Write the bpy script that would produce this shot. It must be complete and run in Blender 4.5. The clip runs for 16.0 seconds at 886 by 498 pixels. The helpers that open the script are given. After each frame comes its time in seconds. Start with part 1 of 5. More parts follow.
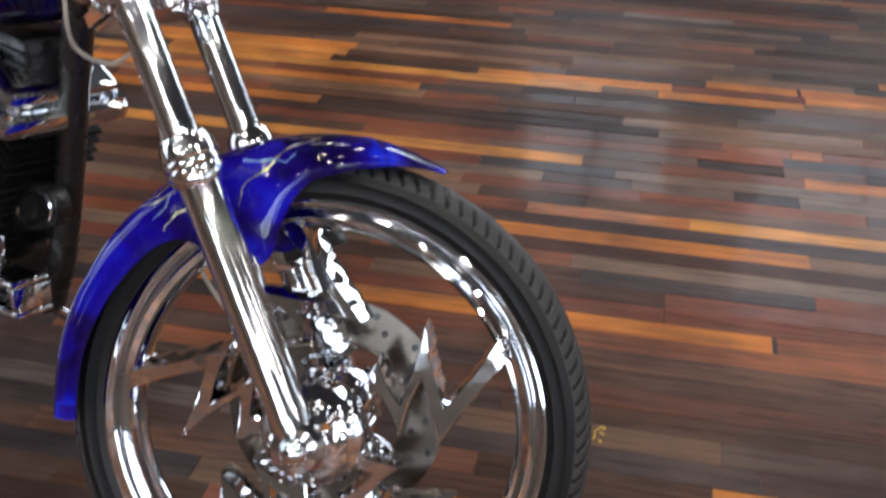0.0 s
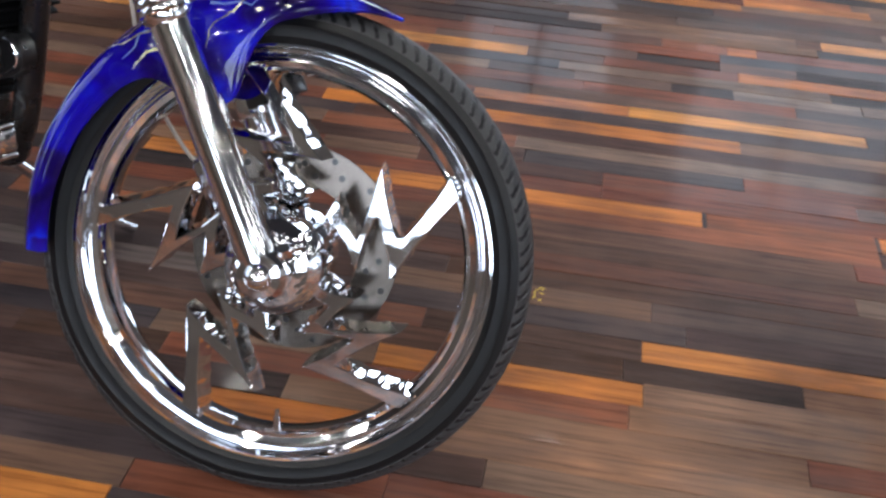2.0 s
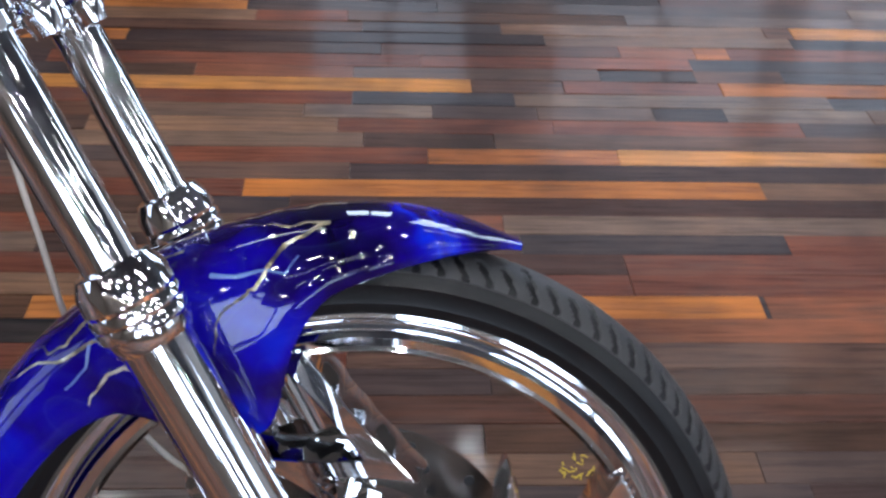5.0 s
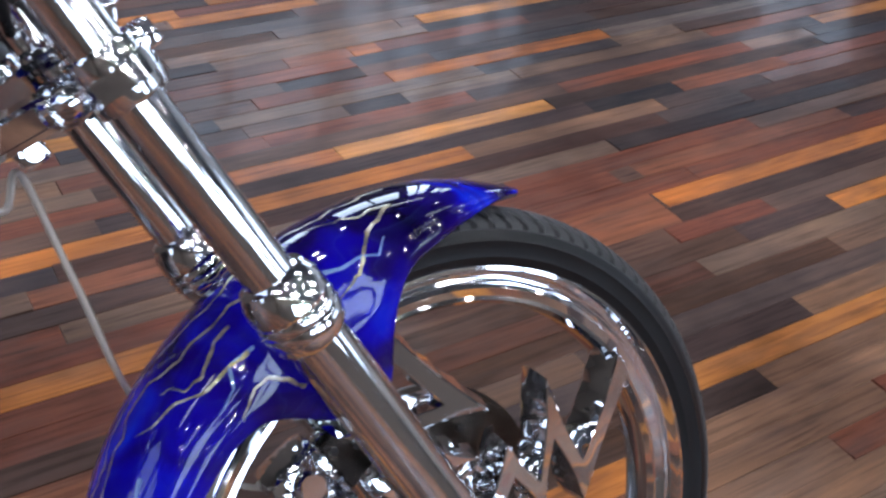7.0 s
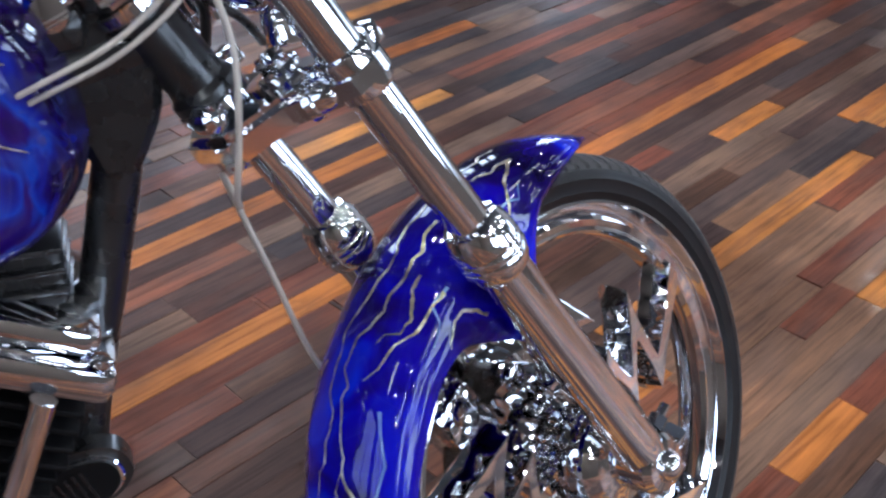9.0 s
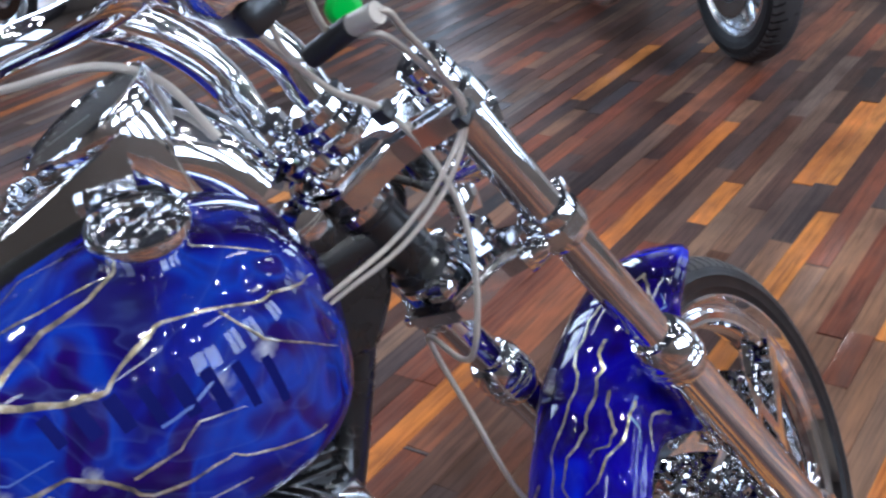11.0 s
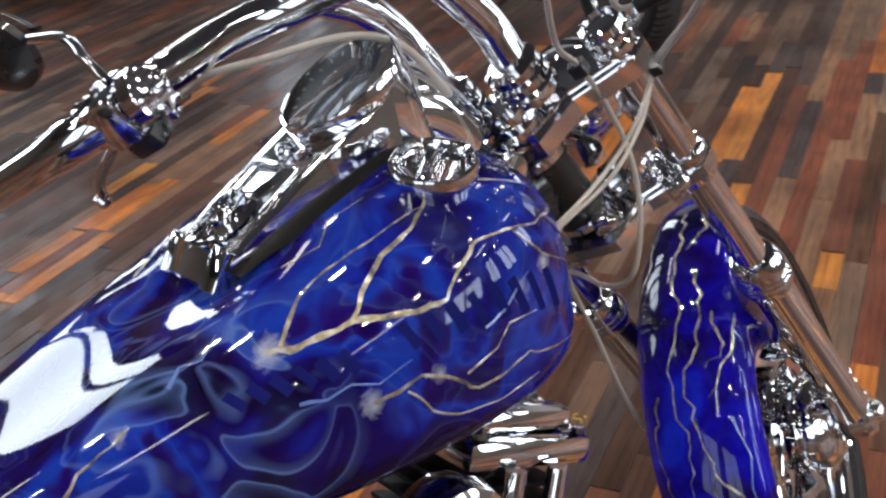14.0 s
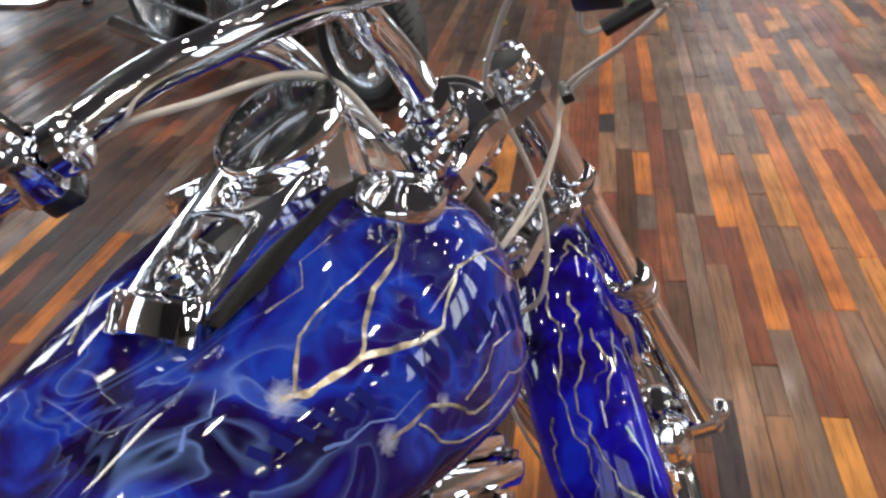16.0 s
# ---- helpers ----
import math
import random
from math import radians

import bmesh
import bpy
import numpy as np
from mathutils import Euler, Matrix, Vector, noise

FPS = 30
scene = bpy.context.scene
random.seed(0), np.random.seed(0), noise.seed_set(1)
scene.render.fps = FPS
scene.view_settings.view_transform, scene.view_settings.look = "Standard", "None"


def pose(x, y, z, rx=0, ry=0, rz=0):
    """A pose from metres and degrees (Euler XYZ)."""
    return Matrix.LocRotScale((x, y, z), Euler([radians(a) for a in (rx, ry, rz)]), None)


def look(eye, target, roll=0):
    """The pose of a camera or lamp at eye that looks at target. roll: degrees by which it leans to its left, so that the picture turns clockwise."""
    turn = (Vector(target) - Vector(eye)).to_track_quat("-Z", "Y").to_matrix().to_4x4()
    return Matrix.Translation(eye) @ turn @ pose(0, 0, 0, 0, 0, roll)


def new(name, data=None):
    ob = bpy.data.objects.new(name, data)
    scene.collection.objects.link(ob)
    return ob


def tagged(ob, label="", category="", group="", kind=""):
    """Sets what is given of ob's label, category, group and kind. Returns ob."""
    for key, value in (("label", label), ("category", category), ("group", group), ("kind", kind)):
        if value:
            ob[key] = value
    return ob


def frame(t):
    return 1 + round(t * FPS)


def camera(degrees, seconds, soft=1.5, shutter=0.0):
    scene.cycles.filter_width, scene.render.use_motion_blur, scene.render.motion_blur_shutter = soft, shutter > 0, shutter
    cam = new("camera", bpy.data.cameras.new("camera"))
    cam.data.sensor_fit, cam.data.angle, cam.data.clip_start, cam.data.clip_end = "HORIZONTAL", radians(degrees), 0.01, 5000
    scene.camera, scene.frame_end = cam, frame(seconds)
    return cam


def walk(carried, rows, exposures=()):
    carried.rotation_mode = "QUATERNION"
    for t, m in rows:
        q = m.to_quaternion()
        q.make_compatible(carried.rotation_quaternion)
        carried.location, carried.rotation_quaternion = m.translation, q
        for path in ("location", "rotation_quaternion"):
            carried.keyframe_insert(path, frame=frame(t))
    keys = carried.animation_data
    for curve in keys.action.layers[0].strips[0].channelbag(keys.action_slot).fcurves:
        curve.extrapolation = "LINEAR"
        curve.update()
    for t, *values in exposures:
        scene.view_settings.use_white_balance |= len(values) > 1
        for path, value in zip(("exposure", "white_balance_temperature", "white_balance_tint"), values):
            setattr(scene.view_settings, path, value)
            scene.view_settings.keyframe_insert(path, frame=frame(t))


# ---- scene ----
cam = camera(45.7, 16.0, 2.6, 0.45)
PATH = [
    (0, (0.197, 0.23, 1.189), (0.202, 1.953, 0.173), 1.2),
    (0.5, (0.187, 0.191, 1.16), (0.176, 1.86, 0.058), 1.6),
    (1, (0.178, 0.159, 1.145), (0.196, 1.807, 0.013), 2.6),
    (1.5, (0.18, 0.119, 1.141), (0.26, 1.744, -0.022), 3.7),
    (2, (0.179, 0.098, 1.149), (0.303, 1.741, 0.016), 4.4),
    (2.5, (0.175, 0.175, 1.158), (0.366, 1.843, 0.071), 5.0),
    (3, (0.168, 0.335, 1.169), (0.294, 2.01, 0.085), 3.9),
    (3.5, (0.161, 0.44, 1.184), (0.285, 2.101, 0.077), 6.4),
    (3.7, (0.143, 0.472, 1.183), (0.298, 2.133, 0.079), 6.8),
    (5.8, (-0.153, 0.859, 1.098), (0.507, 2.257, -0.171), 3.4),
    (6, (-0.185, 0.864, 1.097), (0.555, 2.235, -0.157), 4.4),
    (6.5, (-0.33, 0.82, 1.138), (0.676, 2.051, -0.076), 4.5),
    (7, (-0.446, 0.807, 1.147), (0.711, 1.971, 0.004), 4.1),
    (7.5, (-0.524, 0.84, 1.134), (0.649, 1.941, -0.054), 4.2),
    (8, (-0.596, 0.906, 1.137), (0.696, 1.88, -0.04), 0.5),
    (8.2, (-0.626, 0.915, 1.147), (0.688, 1.848, -0.038), 0.8),
    (10.3, (-0.997, 0.956, 1.232), (0.575, 1.766, 0.297), -3.8),
    (10.5, (-1.005, 1.022, 1.243), (0.59, 1.802, 0.322), -5.3),
    (11, (-0.991, 1.12, 1.262), (0.61, 1.9, 0.353), -6.9),
    (11.5, (-0.993, 1.176, 1.263), (0.593, 1.994, 0.359), -6.7),
    (12, (-1.032, 1.217, 1.271), (0.587, 2.002, 0.397), -5.0),
    (12.5, (-1.101, 1.272, 1.286), (0.57, 1.96, 0.431), -5.6),
    (13, (-1.179, 1.31, 1.295), (0.519, 1.931, 0.439), -5.1),
    (13.5, (-1.238, 1.335, 1.301), (0.461, 1.925, 0.427), -5.3),
    (14, (-1.247, 1.391, 1.296), (0.468, 1.865, 0.383), -6.2),
    (14.5, (-1.233, 1.452, 1.299), (0.494, 1.75, 0.335), -7.5),
    (15, (-1.239, 1.501, 1.31), (0.488, 1.703, 0.323), -6.6),
    (15.5, (-1.276, 1.552, 1.321), (0.469, 1.563, 0.342), -4.9),
    (16, (-1.275, 1.603, 1.289), (0.533, 1.533, 0.439), -3.7),
]
walk(cam, [(t, look(eye, target, roll)) for t, eye, target, roll in PATH],
     [(0, 0.0, 6500, 10), (2, 0.12, 6200, 10), (7, 0.1, 5700, 10), (10.5, 0.35, 5600, 10), (12.5, 0.22, 5900, 10), (14, 0.1, 6600, 10), (16, 0.3, 6900, 10)])

# ---- world and lights ----
world = bpy.data.worlds.new("world")
scene.world = world
world.use_nodes = True
world.node_tree.nodes["Background"].inputs["Color"].default_value = (0.75, 0.85, 1.0, 1)
world.node_tree.nodes["Background"].inputs["Strength"].default_value = 1.5

# powers of the lit ceiling fittings and of the shop windows, and where the fittings hang (along and across the floor strips)
TUBE_POWER, SPOT_POWER, DAY_POWER = 13.0, 390.0, 52.0
TUBES = [(-2.5, -2.0), (0.4, -2.6), (3.2, -2.0), (5.0, 0.2), (-3.0, 1.2), (2.0, 1.0), (1.6, 4.9), (-1.6, 4.4), (4.9, -1.2), (-3.4, 4.0), (6.8, 3.0)]
_spread = random.Random(5)
SPOTS = [(u + 0.35 * (k % 2) + _spread.uniform(-0.3, 0.3), v + _spread.uniform(-0.25, 0.25)) for u in (-3.2, -1.9, -0.6, 0.7, 2.0, 3.4, 5.6) for k, v in enumerate((-3.3, -2.5, -1.7, -0.9, 0.1, 1.2, 2.6))]
# the row of ten by the south wall is extra, added to brighten it
SPOTS = [p for k, p in enumerate(SPOTS) if k % 7 not in (1, 5)] + [(-4.0 + 1.15 * k, -3.65) for k in range(10)]
# five more lamps, invented to light up the far floor strips
SPOTS += [(-1.0, 3.7), (-0.4, 3.2), (0.3, 4.3), (-1.6, 4.6), (-2.2, 3.4)]
CHALK, CHALK2 = (0.11, 1.69), (3.9, 1.81)


# ---- frames of reference ----
WHEEL_AXLE = Vector((-0.1703, -0.8944, 0.4137)).normalized()       # points out of the bike's right side
FORK_UP = Vector((-0.3511, 0.4473, 0.8226))
FORK_UP = (FORK_UP - WHEEL_AXLE * FORK_UP.dot(WHEEL_AXLE)).normalized()
FORK_AHEAD = (-WHEEL_AXLE).cross(FORK_UP)
HUB = Vector((0.048, 1.2586, 0.3239))


def basis(x, y, z, o):
    return Matrix(((x[0], y[0], z[0], o[0]), (x[1], y[1], z[1], o[1]), (x[2], y[2], z[2], o[2]), (0, 0, 0, 1)))


BARS = basis(FORK_AHEAD, -WHEEL_AXLE, FORK_UP, HUB)                # x ahead, y left, z up: the handlebar and its cables
SWING = radians(2.6)                                               # the fork leans a little against the handlebar's frame
HUB = HUB - WHEEL_AXLE * 0.016 + FORK_AHEAD * 0.003
FORK_UP, WHEEL_AXLE = FORK_UP * math.cos(SWING) + WHEEL_AXLE * math.sin(SWING), WHEEL_AXLE * math.cos(SWING) - FORK_UP * math.sin(SWING)
FRONT = basis(FORK_AHEAD, -WHEEL_AXLE, FORK_UP, HUB)               # the same for the wheel, fork and fender
LEAN = radians(8.2)                                                # the bike rests on its side stand
AHEAD = Vector((0.773, -0.634, 0)).normalized()
LEFT = Vector((0.634, 0.773, 0)).normalized()
UP = LEFT * math.sin(LEAN) + Vector((0, 0, math.cos(LEAN)))
BIKE = basis(AHEAD, UP.cross(AHEAD), UP, Vector((-0.315, 1.455, 0)))
STEER = BIKE.inverted() @ FRONT                                    # the turned front end in the bike's frame
STEER_BAR = BIKE.inverted() @ BARS


# ---- materials ----
def material(name, color, rough=0.5, metal=0.0, coat=0.0):
    m = bpy.data.materials.new(name)
    m.use_nodes = True
    b = m.node_tree.nodes["Principled BSDF"]
    b.inputs["Base Color"].default_value = (*color, 1)
    b.inputs["Roughness"].default_value = rough
    b.inputs["Metallic"].default_value = metal
    b.inputs["Coat Weight"].default_value = coat
    b.inputs["Coat Roughness"].default_value = 0.03
    return m


def node(m, kind, **values):
    n = m.node_tree.nodes.new(kind)
    for key, value in values.items():
        n.inputs[key.replace("_", " ")].default_value = value
    return n


def join(m, a, out, b, into):
    m.node_tree.links.new(a.outputs[out], b.inputs[into])


def ramp(m, stops):
    n = m.node_tree.nodes.new("ShaderNodeValToRGB")
    els = n.color_ramp.elements
    while len(els) < len(stops):
        els.new(0.5)
    for e, (at, c) in zip(els, stops):
        e.position, e.color = at, (*c, 1)
    return n


def shader(m):
    return m.node_tree.nodes["Principled BSDF"]


def bumpy(m, scale, strength, distance=0.001, detail=4.0, coords="Object"):
    """Fine relief from noise."""
    tc = node(m, "ShaderNodeTexCoord")
    no = node(m, "ShaderNodeTexNoise", Scale=scale, Detail=detail)
    bu = node(m, "ShaderNodeBump", Strength=strength, Distance=distance)
    join(m, tc, coords, no, "Vector"), join(m, no, "Fac", bu, "Height"), join(m, bu, "Normal", shader(m), "Normal")
    return no


def worn_rough(m, scale, low, high):
    tc = node(m, "ShaderNodeTexCoord")
    no = node(m, "ShaderNodeTexNoise", Scale=scale, Detail=5.0)
    mr = node(m, "ShaderNodeMapRange", From_Min=0.3, From_Max=0.7, To_Min=low, To_Max=high)
    join(m, tc, "Object", no, "Vector"), join(m, no, "Fac", mr, "Value"), join(m, mr, "Result", shader(m), "Roughness")


CHROME = material("chrome", (0.86, 0.87, 0.9), 0.04, 1.0)
worn_rough(CHROME, 30, 0.02, 0.09)
RUBBER = material("tyre rubber", (0.005, 0.005, 0.006), 0.5)
worn_rough(RUBBER, 25, 0.34, 0.5)
RUBBER.node_tree.nodes["Principled BSDF"].inputs["Specular IOR Level"].default_value = 0.3
TREAD = material("dusty tread rubber", (0.034, 0.034, 0.037), 0.6)
bumpy(TREAD, 300, 0.4, 0.0006)
BLACK = material("black powder coat", (0.012, 0.012, 0.013), 0.3, 0.0, 0.3)
worn_rough(BLACK, 40, 0.2, 0.4)

# ---- building helpers ----
def finish(bm, name, m, smooth=True):
    me = bpy.data.meshes.new(name)
    bm.normal_update()
    bm.to_mesh(me)
    bm.free()
    if m:
        me.materials.append(m)
    if smooth:
        me.shade_smooth()
        me.set_sharp_from_angle(angle=radians(27))
    return me


def part(name, bm, m, parent, label="", at=None):
    """Links a bmesh as one mesh under a thing or part; at: the frame in which its vertices were given."""
    if at is not None:
        bm.transform(at)
    ob = new(name, finish(bm, name, m))
    ob.parent = parent
    return tagged(ob, label)


def thing(name, where, label, category, group="", kind=""):
    ob = new(name)
    ob.matrix_world = where
    return tagged(ob, label, category, group, kind)


def box(x0, x1, y0, y1, z0, z1, bevel=0.0, m=None):
    bm = bmesh.new()
    bmesh.ops.create_cube(bm, size=1.0)
    bm.transform(Matrix.Translation(((x0 + x1) / 2, (y0 + y1) / 2, (z0 + z1) / 2)) @ Matrix.Diagonal((x1 - x0, y1 - y0, z1 - z0, 1)))
    if bevel:
        bmesh.ops.bevel(bm, geom=bm.edges[:], offset=bevel, segments=2, affect="EDGES", profile=0.5)
    if m:
        bm.transform(m)
    return bm


def lathe(profile, steps=48, axis="z", closed=False):
    """Turns a profile of (radius, height) round an axis."""
    bm = bmesh.new()
    rings = []
    steps = steps if steps < 9 else max(steps, 20)
    for r, h in profile:
        ring = []
        for k in range(steps):
            c, s = math.cos(2 * math.pi * k / steps), math.sin(2 * math.pi * k / steps)
            ring.append(bm.verts.new({"z": (r * c, r * s, h), "y": (r * c, h, -r * s), "x": (h, r * c, r * s)}[axis]))
        rings.append(ring)
    pairs = list(zip(rings, rings[1:])) + ([(rings[-1], rings[0])] if closed else [])
    for a, b in pairs:
        for k in range(steps):
            j = (k + 1) % steps
            bm.faces.new((a[k], a[j], b[j], b[k]))
    if not closed:
        for ring in (rings[0][::-1], rings[-1]):
            if (ring[0].co - ring[steps // 2].co).length > 1e-5:
                bm.faces.new(ring)
    bmesh.ops.remove_doubles(bm, verts=bm.verts[:], dist=1e-6)
    bmesh.ops.recalc_face_normals(bm, faces=bm.faces[:])
    return bm


def smooth_path(points, per=8):
    """A Catmull-Rom line through the points."""
    ps = [Vector(p) for p in points]
    ps = [2 * ps[0] - ps[1]] + ps + [2 * ps[-1] - ps[-2]]
    out = []
    for a, b, c, d in zip(ps, ps[1:], ps[2:], ps[3:]):
        for k in range(per):
            t = k / per
            out.append(0.5 * (2 * b + (c - a) * t + (2 * a - 5 * b + 4 * c - d) * t * t + (3 * b - a - 3 * c + d) * t ** 3))
    return out + [ps[-2]]


def tube(points, radius, sides=16, per=8, straight=False, ends=True):
    """A pipe along points; radius: a number or one for each end."""
    ps = [Vector(p) for p in points] if straight else smooth_path(points, per)
    r0, r1 = radius if isinstance(radius, tuple) else (radius, radius)
    bm = bmesh.new()
    sides = max(sides, 16)
    rings, side = [], None
    for i, p in enumerate(ps):
        d = (ps[min(i + 1, len(ps) - 1)] - ps[max(i - 1, 0)]).normalized()
        if side is None:
            side = d.orthogonal().normalized()
        side = (side - d * side.dot(d)).normalized()
        other = d.cross(side)
        r = r0 + (r1 - r0) * i / (len(ps) - 1)
        rings.append([bm.verts.new(p + r * (side * math.cos(2 * math.pi * k / sides) + other * math.sin(2 * math.pi * k / sides))) for k in range(sides)])
    for a, b in zip(rings, rings[1:]):
        for k in range(sides):
            j = (k + 1) % sides
            bm.faces.new((a[k], a[j], b[j], b[k]))
    if ends:
        bm.faces.new(rings[0][::-1]), bm.faces.new(rings[-1])
    return bm


def prism(outline, y0, y1, bevel=0.0):
    """A plate with an outline in x and z, from y0 to y1."""
    bm = bmesh.new()
    f = bm.faces.new([bm.verts.new((x, y0, z)) for x, z in outline])
    r = bmesh.ops.extrude_face_region(bm, geom=[f])
    for v in r["geom"]:
        if isinstance(v, bmesh.types.BMVert):
            v.co.y = y1
    bmesh.ops.recalc_face_normals(bm, faces=bm.faces[:])
    if bevel:
        bmesh.ops.bevel(bm, geom=bm.edges[:], offset=bevel, segments=1, affect="EDGES", clamp_overlap=True)
    return bm


def sheet(grid):
    """A skin over rows of points."""
    bm = bmesh.new()
    vs = [[bm.verts.new(p) for p in row] for row in grid]
    for a, b in zip(vs, vs[1:]):
        for k in range(len(a) - 1):
            bm.faces.new((a[k], a[k + 1], b[k + 1], b[k]))
    return bm


def merge(*bms):
    """One bmesh out of several pieces of one part."""
    out = bmesh.new()
    for b in bms:
        me = bpy.data.meshes.new("piece")
        b.to_mesh(me)
        b.free()
        out.from_mesh(me)
        bpy.data.meshes.remove(me)
    return out


def between(a, b, x):
    return a + (b - a) * x


def table(x, keys):
    """Smooth steps between keys of (place, value)."""
    if x <= keys[0][0]:
        return keys[0][1]
    for (a, v), (b, w) in zip(keys, keys[1:]):
        if x <= b:
            t = (x - a) / (b - a)
            return between(v, w, t * t * (3 - 2 * t)) if len(keys) < 3 else between(v, w, t)
    return keys[-1][1]

# ---- paint, leather, glass, wood ----
def cloudy_paint(name="candy blue lacquer", flares=(), haze=0.3, stops=None):
    """Candy blue lacquer with airbrushed storm clouds, thin wisps and pale flares under a clear coat."""
    m = material(name, (0.01, 0.012, 0.2), 0.5, 0.0, 1.0)
    shader(m).inputs["Coat IOR"].default_value = 1.4
    shader(m).inputs["Specular IOR Level"].default_value = 0.0
    tc = node(m, "ShaderNodeTexCoord")
    warp = node(m, "ShaderNodeTexNoise", Scale=7.0, Detail=3.0)
    mix = node(m, "ShaderNodeMixRGB", Fac=0.16)
    no = node(m, "ShaderNodeTexNoise", Scale=7.5, Detail=3.0, Roughness=0.45, Distortion=0.9)
    cr = ramp(m, stops or [(0.33, (0.0015, 0.0006, 0.008)), (0.43, (0.008, 0.002, 0.035)), (0.50, (0.008, 0.003, 0.09)), (0.545, (0.008, 0.012, 0.21)), (0.59, (0.008, 0.034, 0.31)), (0.64, (0.014, 0.003, 0.10)), (0.74, (0.004, 0.0015, 0.04))])
    join(m, tc, "Object", warp, "Vector"), join(m, tc, "Object", mix, "Color1"), join(m, warp, "Color", mix, "Color2")
    join(m, mix, "Color", no, "Vector"), join(m, no, "Fac", cr, "Fac")
    smoke = node(m, "ShaderNodeTexNoise", Scale=9.0, Detail=2.0, Roughness=0.4, Distortion=1.3)
    band = ramp(m, [(0.40, (0, 0, 0)), (0.470, (0.30, 0.30, 0.30)), (0.485, (0.85, 0.85, 0.85)), (0.497, (0.05, 0.05, 0.05)), (0.56, (0, 0, 0)), (0.60, (0.45, 0.45, 0.45)), (0.615, (0, 0, 0))])
    where = node(m, "ShaderNodeTexNoise", Scale=4.0, Detail=1.0)
    gate = ramp(m, [(0.40, (0.12, 0.12, 0.12)), (0.62, (1, 1, 1))])
    amount = node(m, "ShaderNodeMath")
    amount.operation = "MULTIPLY"
    join(m, tc, "Object", smoke, "Vector"), join(m, smoke, "Fac", band, "Fac"), join(m, tc, "Object", where, "Vector"), join(m, where, "Fac", gate, "Fac")
    along = node(m, "ShaderNodeSeparateXYZ")
    rearward = node(m, "ShaderNodeMapRange", From_Min=-0.36, From_Max=-0.43, To_Min=0.22, To_Max=1.0)
    placed = node(m, "ShaderNodeMath")
    placed.operation = "MULTIPLY"
    join(m, tc, "Object", along, "Vector"), join(m, along, "X", rearward, "Value"), join(m, gate, "Color", placed, 0), join(m, rearward, "Result", placed, 1)
    join(m, band, "Color", amount, 0), join(m, placed, 0, amount, 1)
    over = node(m, "ShaderNodeMixRGB", Color2=(0.14, 0.24, 0.55, 1))
    faint = node(m, "ShaderNodeMath")
    faint.operation = "MULTIPLY"
    faint.inputs[1].default_value = haze
    join(m, amount, 0, faint, 0), join(m, faint, 0, over, "Fac"), join(m, cr, "Color", over, "Color1")
    last = over
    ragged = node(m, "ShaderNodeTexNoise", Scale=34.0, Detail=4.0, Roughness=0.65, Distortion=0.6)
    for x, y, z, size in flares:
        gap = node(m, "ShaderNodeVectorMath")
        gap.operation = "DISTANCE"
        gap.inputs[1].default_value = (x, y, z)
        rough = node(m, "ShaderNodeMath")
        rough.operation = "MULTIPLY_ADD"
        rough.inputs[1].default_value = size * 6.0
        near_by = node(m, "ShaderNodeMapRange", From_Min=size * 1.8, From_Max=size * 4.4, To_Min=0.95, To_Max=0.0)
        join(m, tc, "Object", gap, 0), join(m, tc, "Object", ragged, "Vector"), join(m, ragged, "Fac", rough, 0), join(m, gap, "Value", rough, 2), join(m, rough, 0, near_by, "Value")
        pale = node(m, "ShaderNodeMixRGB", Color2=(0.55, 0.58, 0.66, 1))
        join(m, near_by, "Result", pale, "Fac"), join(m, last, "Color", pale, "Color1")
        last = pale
    join(m, last, "Color", shader(m), "Base Color")
    fl = node(m, "ShaderNodeTexNoise", Scale=900.0, Detail=1.0)
    bu = node(m, "ShaderNodeBump", Strength=0.05, Distance=0.0003)
    join(m, tc, "Object", fl, "Vector"), join(m, fl, "Fac", bu, "Height"), join(m, bu, "Normal", shader(m), "Normal")
    return m


def leaf_paint():
    """Tarnished silver and gold leaf of the lightning strokes."""
    m = material("gold and silver leaf", (0.4, 0.34, 0.24), 0.35, 0.6, 1.0)
    tc = node(m, "ShaderNodeTexCoord")
    no = node(m, "ShaderNodeTexNoise", Scale=70.0, Detail=4.0)
    cr = ramp(m, [(0.35, (0.09, 0.08, 0.08)), (0.5, (0.34, 0.28, 0.18)), (0.68, (0.68, 0.65, 0.6))])
    join(m, tc, "Object", no, "Vector"), join(m, no, "Fac", cr, "Fac"), join(m, cr, "Color", shader(m), "Base Color")
    return m


